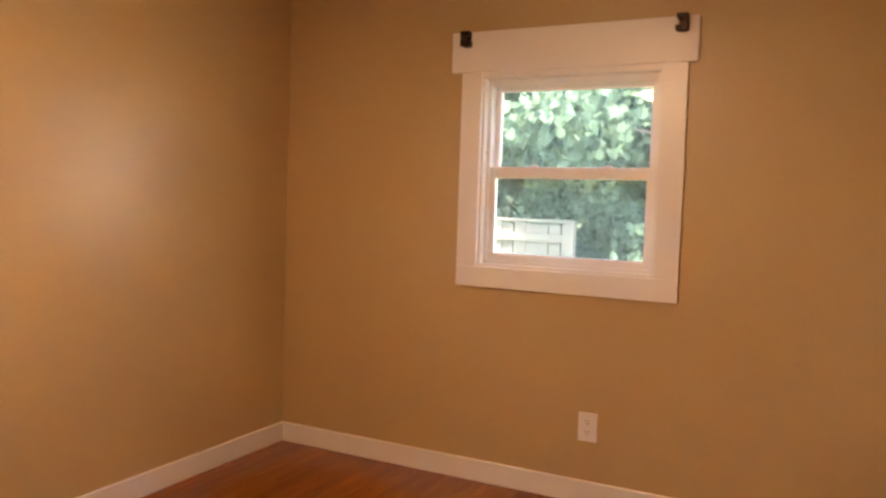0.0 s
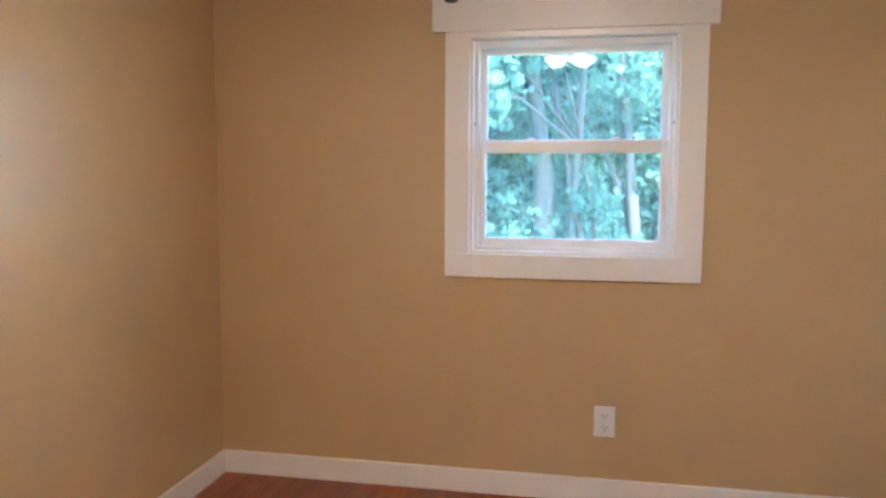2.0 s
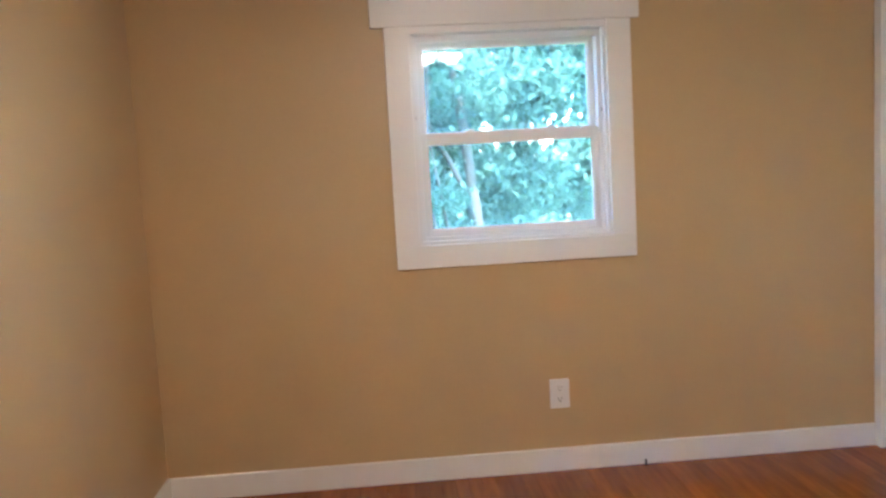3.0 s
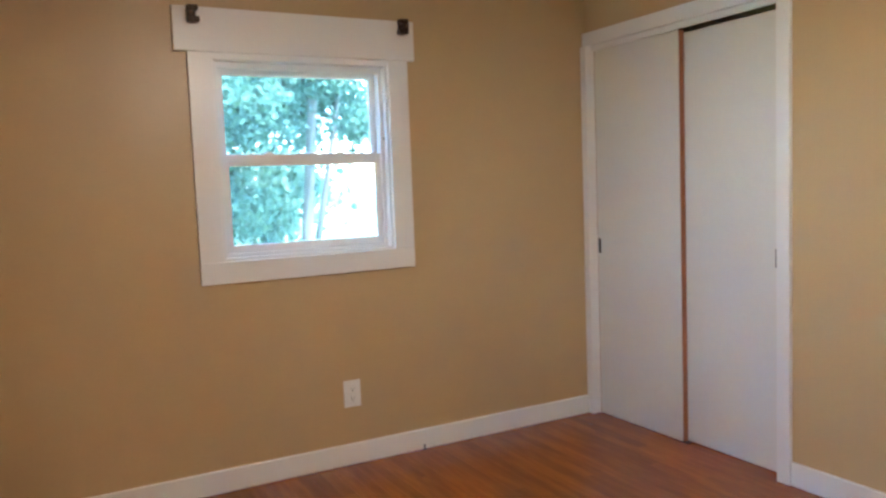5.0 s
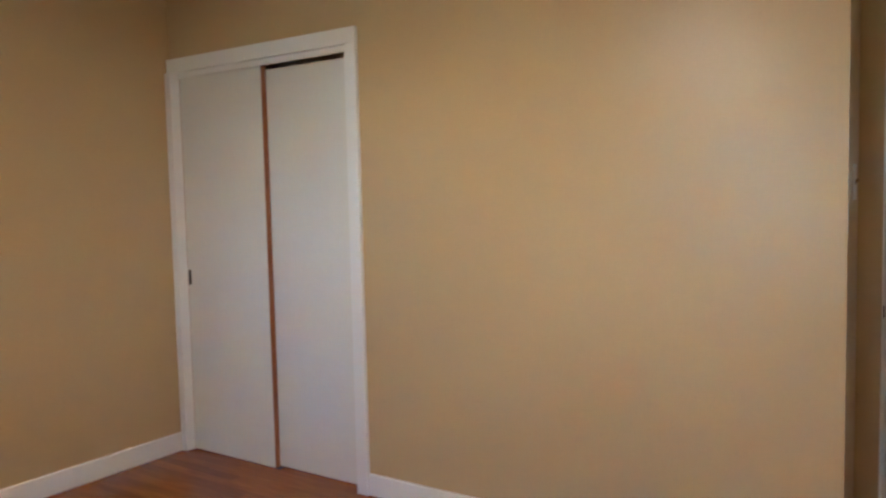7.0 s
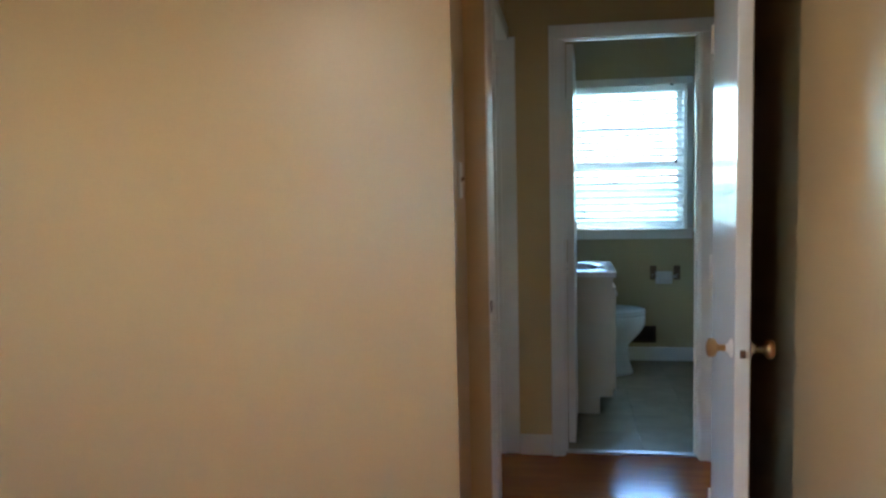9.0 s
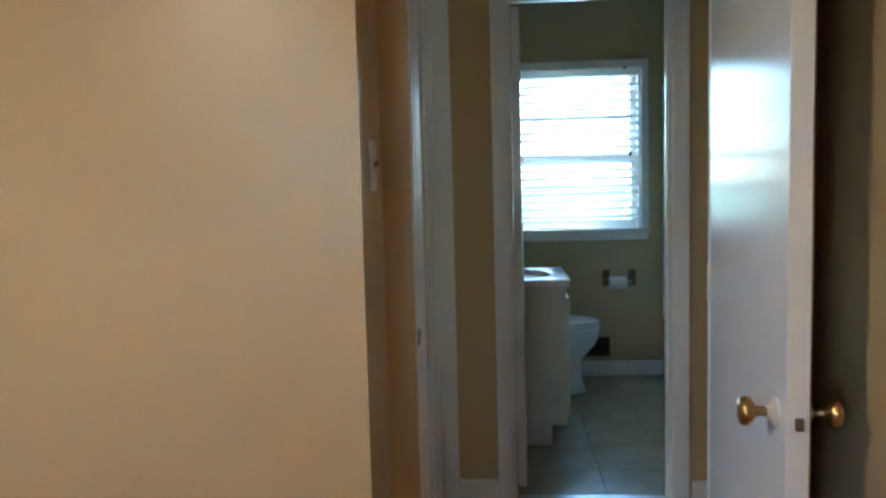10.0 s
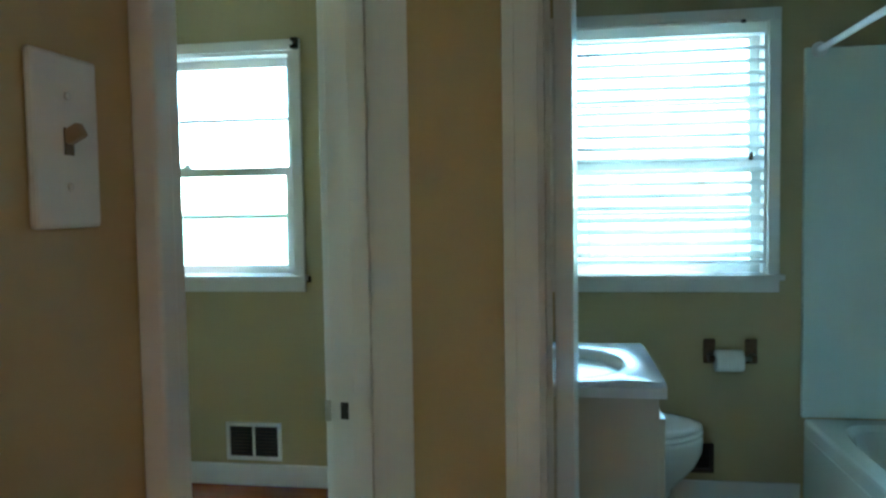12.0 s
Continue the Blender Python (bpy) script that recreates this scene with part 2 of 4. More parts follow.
def structure(name, bm, mat, label, category):
    return tagged(part(name, bm, mat), label, category, kind="structure")


def thing(name, label, category, at=None, group="", kind=""):
    return tagged(place(new(name), at), label, category, group, kind)


def place(ob, at):
    if at is not None:
        ob.matrix_basis = at
    return ob


H = 2.5            # ceiling height
NORTH, WEST, SOUTH = 0.0, -3.112, -4.09
EAST_WALL = 3.526  # inner face of the outer wall of the bathroom and second bedroom
HALL = 1.437       # hall face of the bathroom wall

# ------------------------------------------------------------------ setting
structure("wall_north", boxes(
    (WEST - 0.15, -2.0, 0, 0.15, -0.1, H), (-1.19, 0.50, 0, 0.15, -0.1, H),
    (-2.0, -1.19, 0, 0.15, -0.1, 1.012), (-2.0, -1.19, 0, 0.15, 1.882, H)), WALL, "tan painted bedroom wall around a white window", "wall")
structure("wall_west", boxes(
    (WEST - 0.15, WEST, SOUTH - 0.15, -2.80, -0.1, H), (WEST - 0.15, WEST, -1.99, 0, -0.1, H),
    (WEST - 0.15, WEST, -2.80, -1.99, -0.1, 1.012), (WEST - 0.15, WEST, -2.80, -1.99, 1.882, H)), WALL, "plain tan bedroom wall with a soft sheen", "wall")
structure("wall_south", boxes((WEST, 0.31, SOUTH - 0.15, SOUTH, -0.1, H)), WALL, "plain tan bedroom wall behind the open door", "wall")
structure("wall_east", boxes(
    (0, 0.10, -3.20, -1.235, -0.1, H), (0, 0.10, -1.235, -0.035, 2.03, H), (0, 0.10, -0.035, 0, -0.1, H)), WALL, "tan bedroom wall beside the closet doors", "wall")
structure("wall_closet", boxes(
    (0.36, 0.50, -3.14, 0, -0.1, H), (0.10, 0.36, -1.40, -1.30, -0.1, H)), WALL, "plain tan wall behind the closet", "wall")
structure("wall_entry", boxes(
    (0.10, 0.31, -3.20, -3.14, -0.1, H), (0.31, 0.70, -3.254, -3.14, -0.1, H),
    (0.70, HALL + 0.12, -3.254, -3.14, 2.0455, H), (HALL, HALL + 0.12, -3.304, -3.2545, 2.0455, H)), WALL, "tan wall with light switches along the entry and hall", "wall")
structure("wall_bedroom_door", boxes(
    (0.31, 0.514, -4.075, -3.2545, 2.049, H), (0.31, 0.514, -5.6, -4.075, -0.1, H)), WALL, "tan wall around the bedroom doorway", "wall")
structure("wall_hall_east", boxes(
    (HALL, HALL + 0.12, -3.515, -3.304, -0.1, H), (HALL, HALL + 0.12, -4.175, -3.515, 2.045, H),
    (HALL, HALL + 0.12, -5.6, -4.175, -0.1, H)), WALL, "tan hall wall around the bathroom doorway", "wall")
structure("wall_hall_south", boxes((0.31, EAST_WALL + 0.15, -5.75, -5.6, -0.1, H)), WALL, "plain tan wall closing the hall", "wall")
structure("wall_bathroom_north", boxes((HALL + 0.12, EAST_WALL, -3.30, -3.14, -0.1, H)), BATH_WALL, "olive tan bathroom wall behind the vanity", "wall")
structure("wall_bathroom_south", boxes((HALL + 0.12, EAST_WALL, -5.45, -5.32, -0.1, H)), BATH_WALL, "olive tan bathroom wall behind the tub", "wall")
structure("wall_outer_east", boxes(
    (EAST_WALL, EAST_WALL + 0.15, -5.6, -4.41, -0.1, H), (EAST_WALL, EAST_WALL + 0.15, -3.55, -2.355, -0.1, H),
    (EAST_WALL, EAST_WALL + 0.15, -1.255, 0.15, -0.1, H),
    (EAST_WALL, EAST_WALL + 0.15, -4.41, -3.55, -0.1, 0.99), (EAST_WALL, EAST_WALL + 0.15, -4.41, -3.55, 2.04, H),
    (EAST_WALL, EAST_WALL + 0.15, -2.355, -1.255, -0.1, 0.99), (EAST_WALL, EAST_WALL + 0.15, -2.355, -1.255, 2.01, H)), BATH_WALL, "olive tan outer wall with two windows", "wall")
structure("wall_second_north", boxes(
    (0.50, 1.05, -0.60, -0.45, -0.1, H), (2.15, EAST_WALL, -0.60, -0.45, -0.1, H),
    (1.05, 2.15, -0.60, -0.45, -0.1, 0.99), (1.05, 2.15, -0.60, -0.45, 2.01, H)), WALL, "plain tan wall of the second bedroom", "wall")
structure("ceiling", boxes((WEST - 0.15, EAST_WALL + 0.15, -5.75, 0.15, H, H + 0.12)), CEILING, "flat white painted ceiling", "ceiling")
structure("roof", boxes((WEST - 0.3, EAST_WALL + 0.3, -5.9, 0.3, H + 0.13, H + 0.35)), SIDING, "plain low roof slab over the house", "roof")
floor = structure("floor", boxes((WEST - 0.02, EAST_WALL, -5.6, 0.0, -0.12, -0.016)), SUBFLOOR, "glossy red-brown oak strip floor", "floor")
ground = structure("ground", boxes((-400, 400, -400, 400, -0.9, -0.6)), GRASS, "sunlit green lawn behind the house", "ground")

structure("driveway", boxes((4.3, 17.0, -16.0, 22.0, -0.6, -0.575)), CONCRETE, "sunlit pale concrete driveway beside the house", "driveway")
structure("path", boxes((1.9, 4.3, 4.5, 9.5, -0.6, -0.578)), CONCRETE, "sunlit pale concrete path behind the house", "path")

# baseboards with an eased top edge
def baseboard(name, x0, x1, y0, y1, label="white painted wooden baseboard"):
    bm = boxes((x0, x1, y0, y1, 0.0, 0.102), bevel=0.004)
    return structure(name, bm, TRIM, label, "baseboard")


baseboard("baseboard_north", WEST + 0.014, -0.0365, -0.014, 0)
baseboard("baseboard_west", WEST, WEST + 0.014, SOUTH, 0)
baseboard("baseboard_east", -0.014, 0, -3.20, -1.292)
baseboard("baseboard_south", WEST + 0.014, 0.308, SOUTH, SOUTH + 0.014)
baseboard("baseboard_entry", 0.002, 0.2815, -3.214, -3.20)
baseboard("baseboard_hall", HALL - 0.014, HALL, -3.462, -3.306)
baseboard("baseboard_hall_south", HALL - 0.014, HALL, -5.6, -4.237)
baseboard("baseboard_bathroom", EAST_WALL - 0.014, EAST_WALL, -4.548, -3.3)
baseboard("baseboard_second_bedroom", EAST_WALL - 0.014, EAST_WALL, -3.14, 0.0)
baseboard("baseboard_hall_north", 0.4825, 0.648, -3.268, -3.254)


# ------------------------------------------------------------------ windows
def craftsman_window(name, at, label):
    """White double-hung vinyl window in a flat wide casing. Local x along the wall, y outward, z up; the origin is the
    middle of the opening at the floor; the room is on the -y side."""
    w = thing(name, label, "window", at, kind="structure")
    hw = 0.405
    part("side_casing", boxes((-hw - 0.10, -hw, -0.019, 0, 1.012, 1.899), bevel=0.002), TRIM, w)
    part("side_casing", boxes((hw, hw + 0.102, -0.019, 0, 1.012, 1.899), bevel=0.002), TRIM, w)
    part("bottom_casing", boxes((-hw - 0.10, hw + 0.102, -0.019, 0, 0.916, 1.0115), bevel=0.002), TRIM, w)
    part("head_casing", boxes((-hw - 0.153, hw + 0.138, -0.024, 0, 1.8995, 2.082), bevel=0.002), TRIM, w)
    part("head_stop", boxes((-hw, hw, -0.012, 0.0, 1.872, 1.899), bevel=0.002), TRIM, w)
    part("jamb_lining", boxes((-hw, -hw + 0.012, 0, 0.15, 1.012, 1.882), (hw - 0.012, hw, 0, 0.15, 1.012, 1.882),
                              (-hw + 0.012, hw - 0.012, 0, 0.15, 1.012, 1.024), (-hw + 0.012, hw - 0.012, 0, 0.15, 1.870, 1.882)), TRIM, w)
    fr = part("frame", boxes((-hw + 0.012, -hw + 0.03, 0.035, 0.13, 1.024, 1.87), (hw - 0.03, hw - 0.012, 0.035, 0.13, 1.024, 1.87),
                             (-hw + 0.03, hw - 0.03, 0.035, 0.13, 1.024, 1.04), (-hw + 0.03, hw - 0.03, 0.035, 0.13, 1.853, 1.87),
                             (-hw + 0.03, hw - 0.03, 0.035, 0.05, 1.841, 1.853), bevel=0.0015), VINYL, w)
    xa, xb = -0.352, 0.352

    def sash(nm, z0, z1, y0, y1, gz0, gz1):
        o = -hw + 0.031
        s = part(nm, boxes((o, xa, y0, y1, z0, z1), (xb, -o, y0, y1, z0, z1), (xa, xb, y0, y1, z0, gz0), (xa, xb, y0, y1, gz1, z1), bevel=0.002), VINYL, w)
        part("glazing_bead", boxes((xa, xa + 0.006, y0 + 0.006, y1 - 0.006, gz0, gz1), (xb - 0.006, xb, y0 + 0.006, y1 - 0.006, gz0, gz1),
                                   (xa + 0.006, xb - 0.006, y0 + 0.006, y1 - 0.006, gz0, gz0 + 0.006), (xa + 0.006, xb - 0.006, y0 + 0.006, y1 - 0.006, gz1 - 0.006, gz1)), VINYL, s)
        ym = (y0 + y1) / 2
        p = part("pane", boxes((xa + 0.004, xb - 0.004, ym - 0.002, ym + 0.002, gz0 + 0.004, gz1 - 0.004)), GLASS, s, "clear window glass")
        p.visible_shadow = False
        return s

    lower = sash("lower_sash", 1.041, 1.470, 0.045, 0.075, 1.068, 1.427)
    sash("upper_sash", 1.428, 1.852, 0.082, 0.112, 1.470, 1.826)
    for x in (-0.17, 0.17):
        part("sash_lock", boxes((x - 0.025, x + 0.025, 0.05, 0.072, 1.4705, 1.477), (x - 0.008, x + 0.02, 0.055, 0.068, 1.477, 1.484), bevel=0.002), VINYL, lower)
    for x in (-0.33, 0.33):
        part("tilt_latch", boxes((x - 0.02, x + 0.02, 0.05, 0.07, 1.4705, 1.475), bevel=0.0015), VINYL, lower)
    for x in (-0.392, 0.392):
        part("screw_cap", boxes((x - 0.002, x + 0.002, 0.0345, 0.036, 1.53, 1.545)), SLOT, fr)
    return w


window_1 = craftsman_window("window_1", pose(-1.5955, 0, 0), "white double-hung window in wide flat casing")
window_2 = craftsman_window("window_2", pose(WEST, -2.395, 0, 0, 0, 90), "white double-hung window in the side wall")


def curtain_bracket(at, side, label="small dark bronze curtain rod bracket on casing"):
    """A clip whose mouth opens to one side (+1 or -1 along x)."""
    b = thing("curtain_bracket", label, "bracket", at, group="curtain brackets")
    part("back_plate", boxes((-0.016, 0.016, -0.004, 0, -0.036, 0.036), bevel=0.0015), BRONZE, b)

    def piece(x0, x1, z0, z1):
        return (min(x0 * side, x1 * side), max(x0 * side, x1 * side), -0.040, -0.0045, z0, z1)

    part("cup", boxes(piece(-0.024, -0.002, -0.034, 0.034), piece(-0.0019, 0.020, 0.013, 0.034), piece(-0.0019, 0.024, -0.034, -0.012), bevel=0.003), BRONZE, b)
    bm = bmesh.new()
    lathe(bm, [(0.004, 0), (0.004, 0.006), (0.006, 0.006), (0.006, 0.009)], pose(-0.012 * side, -0.040, 0.0, 90, 0, 0), 12)
    part("screw", bm, AGED_METAL, b)
    return b


curtain_bracket(pose(-2.073, -0.024, 2.047), 1)
curtain_bracket(pose(-1.118, -0.024, 2.052), -1)


def plain_window(name, at, label, z0, z1, hw, mid, muntins, apron=True, sill_depth=0.05):
    """Older white double-hung wooden window, with a stool and an apron. Origin: middle of the opening at the floor."""
    w = thing(name, label, "window", at, kind="structure")
    c = 0.048
    part("side_casing", boxes((-hw - c, -hw, -0.018, 0, z0, z1), bevel=0.003), TRIM, w)
    part("side_casing", boxes((hw, hw + c, -0.018, 0, z0, z1), bevel=0.003), TRIM, w)
    part("head_casing", boxes((-hw - c, hw + c, -0.018, 0, z1 + 0.0005, z1 + c), bevel=0.003), TRIM, w)
    part("window_sill", boxes((-hw - c - 0.012, hw + c + 0.012, -sill_depth, 0.0, z0 - 0.022, z0 - 0.0005), (-hw, hw, 0, 0.14, z0 - 0.012, z0 + 0.004), bevel=0.002), TRIM, w)
    part("apron", boxes((-hw - c, hw + c, -0.015, 0, z0 - 0.075, z0 - 0.0225), bevel=0.002), TRIM, w)
    part("jamb_lining", boxes((-hw, -hw + 0.014, 0, 0.15, z0, z1), (hw - 0.014, hw, 0, 0.15, z0, z1), (-hw + 0.014, hw - 0.014, 0, 0.15, z1 - 0.014, z1)), TRIM, w)

    def sash(nm, a, b, y, bars):
        o = hw - 0.015
        r = 0.04
        rows = [(-o, -o + r, y, y + 0.034, a, b), (o - r, o, y, y + 0.034, a, b), (-o + r, o - r, y, y + 0.034, a, a + r), (-o + r, o - r, y, y + 0.034, b - r, b)]
        s = part(nm, boxes(*rows, bevel=0.002), TRIM, w)
        for z in bars:
            part("muntin", boxes((-o + r, o - r, y + 0.006, y + 0.028, z - 0.008, z + 0.008), bevel=0.002), TRIM, s)
        edges = [a + r, *bars, b - r]
        for lo, hi in zip(edges, edges[1:]):
            p = part("pane", boxes((-o + r - 0.003, o - r + 0.003, y + 0.015, y + 0.018, lo + (0.008 if lo in bars else -0.003), hi - (0.008 if hi in bars else -0.003))), GLASS, s)
            p.visible_shadow = False
        return s

    low = sash("lower_sash", z0 + 0.005, mid + 0.02, 0.05, muntins[:1])
    sash("upper_sash", mid - 0.02, z1 - 0.015, 0.088, muntins[1:])
    part("sash_lock", boxes((-0.03, 0.03, 0.052, 0.082, mid + 0.0205, mid + 0.03), (-0.008, 0.02, 0.056, 0.07, mid + 0.03, mid + 0.042), bevel=0.002), STEEL, low)
    return w


# bathroom window faces east: local x runs along -y
window_3 = plain_window("window_3", pose(EAST_WALL, -3.98, 0, 0, 0, -90), "white bathroom window behind lowered horizontal blind", 0.99, 2.04, 0.43, 1.46, [1.25, 1.72])
window_4 = plain_window("window_4", pose(EAST_WALL, -1.805, 0, 0, 0, -90), "white two-over-two window of the second bedroom", 0.99, 2.01, 0.55, 1.47, [1.261, 1.716])
# window_5 is unseen, added to bring daylight to the hall and its jamb
window_5 = plain_window("window_5", pose(1.60, -0.60, 0), "unseen two-over-two window added to light the second bedroom", 0.99, 2.01, 0.55, 1.47, [1.261, 1.716])
curtain_bracket(pose(EAST_WALL - 0.018, -2.385, 2.035, 0, 0, -90) @ Matrix.Scale(0.7, 4), -1, "small grey curtain bracket on window casing")
curtain_bracket(pose(EAST_WALL - 0.004, -2.42, 0.972, 0, 0, -90) @ Matrix.Scale(0.4, 4), -1, "small dark hook beside the window sill")


def venetian_blind(at):
    b = thing("venetian_blind", "lowered white horizontal blind with open slats", "blind", at)
    hw = 0.412
    part("head_rail", boxes((-hw, hw, -0.030, 0.028, 1.985, 2.026), bevel=0.003), BLIND, b)
    part("bottom_rail", boxes((-hw, hw, -0.022, 0.022, 1.035, 1.052), bevel=0.004), BLIND, b)
    n = 18
    pitch = 0.0502
    bm = bmesh.new()
    seg = 6
    top, bot = [], []
    for x in (-hw, hw):
        top.append([bm.verts.new((x, -0.023 + 0.046 * i / seg, 0.004 * (1 - (2 * i / seg - 1) ** 2) + 0.0016)) for i in range(seg + 1)])
        bot.append([bm.verts.new((x, -0.023 + 0.046 * i / seg, 0.004 * (1 - (2 * i / seg - 1) ** 2) - 0.0016)) for i in range(seg + 1)])
    for i in range(seg):
        bm.faces.new((top[0][i], top[1][i], top[1][i + 1], top[0][i + 1]))
        bm.faces.new((bot[0][i], bot[0][i + 1], bot[1][i + 1], bot[1][i]))
        for k in (0, 1):
            bm.faces.new((top[k][i], top[k][i + 1], bot[k][i + 1], bot[k][i]))
    for i in (0, seg):
        bm.faces.new((top[0][i], top[1][i], bot[1][i], bot[0][i]))
    me = mesh_of("slat", bm, BLIND)
    for i in range(n):
        s = new("slat", me)
        s.parent = b
        s.matrix_basis = pose(0, 0, 1.075 + i * pitch, 31 + random.uniform(-2, 2), random.uniform(-0.25, 0.25), 0)
    for x in (-0.30, 0.30):
        for y in (-0.024, 0.024):
            part("ladder_cord", tube([(x, y, 1.05), (x, y, 1.986)], 0.0012, 6), BLIND, b)
    part("lift_cord", tube([(0.355, -0.036, 1.985), (0.357, -0.037, 1.7), (0.356, -0.036, 1.50)], 0.0014, 6), BLIND, b)
    bm = bmesh.new()
    lathe(bm, [(0.003, 0), (0.008, -0.006), (0.010, -0.03), (0.006, -0.034)], pose(0.356, -0.036, 1.50), 12)
    part("cord_tassel", bm, BRONZE, b, "dark cord tassel")
    part("mount_clip", boxes((0.315, 0.335, -0.034, -0.03, 2.026, 2.04), bevel=0.001), SLOT, b)
    return b


venetian_blind(pose(EAST_WALL - 0.002, -3.98, 0, 0, 0, -90))


# ------------------------------------------------------------------ closet with sliding doors
casing = tagged(new("closet_casing"), "white painted closet door casing", "trim", kind="structure")
part("side_board", boxes((-0.036, 0.0, -0.048, -0.001, 0, 2.018), bevel=0.003), TRIM, casing)
part("side_board", boxes((-0.022, 0.0, -1.290, -1.228, 0, 2.018), bevel=0.003), TRIM, casing)
part("head_board", boxes((-0.022, 0.0, -1.290, -0.001, 2.0185, 2.090), bevel=0.003), TRIM, casing)
structure("closet_jamb", boxes(
    (0.0, 0.10, -0.0475, -0.035, 0.0, 2.03), (0.0, 0.10, -1.235, -1.2285, 0.0, 2.03), (0.004, 0.016, -1.228, -0.048, 1.992, 2.03)), TRIM, "white closet jamb and track fascia", "trim")
structure("closet_floor_guide", boxes((0.020, 0.052, -0.690, -0.6525, 0.0, 0.0035), bevel=0.001), BRONZE, "small dark floor guide under the closet doors", "trim")


def sliding_door(at, width, height, pull_y, label):
    d = thing("sliding_door", label, "closet door", at, group="closet sliding doors")
    part("panel", boxes((0.0, 0.032, -width + 0.003, -0.003, 0, height), bevel=0.0015), CLOSET_PAINT, d)
    part("edge_strip", boxes((0.001, 0.031, -width, -width + 0.003, 0, height)), EDGE_WOOD, d, "orange-brown varnished wooden edge")
    part("edge_strip", boxes((0.001, 0.031, -0.003, 0.0, 0, height)), EDGE_WOOD, d, "orange-brown varnished wooden edge")
    pull = part("finger_pull", boxes((-0.0015, 0.0, pull_y - 0.011, pull_y + 0.011, 0.897, 0.977), bevel=0.0006), AGED_METAL, d, "narrow recessed metal finger pull")
    part("pull_recess", boxes((-0.0022, -0.0014, pull_y - 0.009, pull_y + 0.009, 0.901, 0.971)), SLOT, pull)
    return d


sliding_door(pose(0.019, -0.049, 0.004), 0.616, 1.996, -0.020, "off-white flush closet door with brown edge")
sliding_door(pose(0.055, -0.620, 0.004), 0.606, 1.974, -0.556, "off-white flush closet door behind its pair")

# ------------------------------------------------------------------ bedroom doorway, door and hall frames
structure("door_frame_1", boxes(
    (0.300, 0.3368, -3.280, -3.2545, 0, 2.03), (0.337, 0.358, -3.268, -3.2545, 0, 2.03), (0.3582, 0.416, -3.280, -3.2545, 0, 2.03), (0.4162, 0.4248, -3.270, -3.2545, 0, 2.03), (0.425, 0.482, -3.280, -3.2545, 0, 2.03), (0.312, 0.522, -4.075, -4.058, 0, 2.03), (0.312, 0.522, -4.075, -3.2545, 2.0305, 2.048),
    (0.374, 0.410, -4.0575, -4.046, 0, 2.018), (0.374, 0.410, -4.0575, -3.2805, 2.018, 2.030), bevel=0.002), TRIM, "white painted bedroom door jamb with stop", "door frame")
structure("door_casing_1", boxes(
    (0.282, 0.2995, -3.274, -3.2005, 0, 2.06)), WALL, "tan painted flat casing beside the bedroom doorway", "trim")
strike = thing("strike_plate", "painted-over strike plate on the door jamb", "strike plate")
part("plate", boxes((0.303, 0.335, -3.2816, -3.2802, 0.895, 0.957), bevel=0.0006), TRIM, strike)
part("strike_hole", boxes((0.312, 0.326, -3.2823, -3.2815, 0.908, 0.944)), SLOT, strike)
part("lip", boxes((0.286, 0.303, -3.2816, -3.279, 0.905, 0.947), bevel=0.001), AGED_METAL, strike)

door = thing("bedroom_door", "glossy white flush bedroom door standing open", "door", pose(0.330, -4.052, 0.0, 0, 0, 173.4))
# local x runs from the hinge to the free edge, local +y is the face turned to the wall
DW = 0.775
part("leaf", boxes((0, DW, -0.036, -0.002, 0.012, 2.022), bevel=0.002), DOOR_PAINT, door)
# unseen dark face, added so the gap behind the door turns near black
part("back_veneer", boxes((0.002, DW - 0.002, -0.002, 0.0, 0.014, 2.020)), GAP_SHADE_WOOD, door, "unseen dark back face added to deepen the gap's shade")
latch = part("latch_plate", boxes((DW, DW + 0.0015, -0.031, -0.006, 0.902, 0.966), bevel=0.0005), DOOR_PAINT, door)
part("latch_bolt", boxes((DW + 0.0015, DW + 0.008, -0.025, -0.012, 0.924, 0.944), bevel=0.002), AGED_METAL, latch)


def knob(parent, at):
    bm = bmesh.new()
    lathe(bm, [(0.024, 0), (0.025, 0.003), (0.021, 0.007), (0.012, 0.011), (0.010, 0.016)], at, 28)
    part("rosette", bm, DOOR_PAINT, parent, "painted-over round rosette")
    bm = bmesh.new()
    lathe(bm, [(0.0085, 0.014), (0.008, 0.030), (0.012, 0.035), (0.022, 0.040), (0.0245, 0.049), (0.022, 0.057), (0.012, 0.061), (0.003, 0.062)], at, 28)
    return part("door_knob", bm, BRASS, parent, "worn brass round knob")


knob(door, pose(DW - 0.062, -0.036, 0.934, 90, 0, 0))
knob(door, pose(DW - 0.062, 0.0, 0.934, -90, 0, 0))
for z in (0.25, 1.05, 1.80):
    bm = bmesh.new()
    lathe(bm, [(0.006, -0.045), (0.006, 0.045)], pose(-0.004, -0.038, z), 12)
    part("hinge", bm, TRIM, door)

structure("door_frame_2", boxes(
    (1.44, 1.456, -3.3035, -3.157, 0, 2.045), (1.428, 1.4395, -3.232, -3.200, 0, 2.03), (0.688, 0.7035, -3.272, -3.150, 0, 2.045),
    (0.7035, 1.44, -3.272, -3.150, 2.03, 2.045), (1.4565, 1.556, -3.3035, -3.141, 0, 2.045), bevel=0.0015), TRIM, "white painted second bedroom door jamb", "door frame")
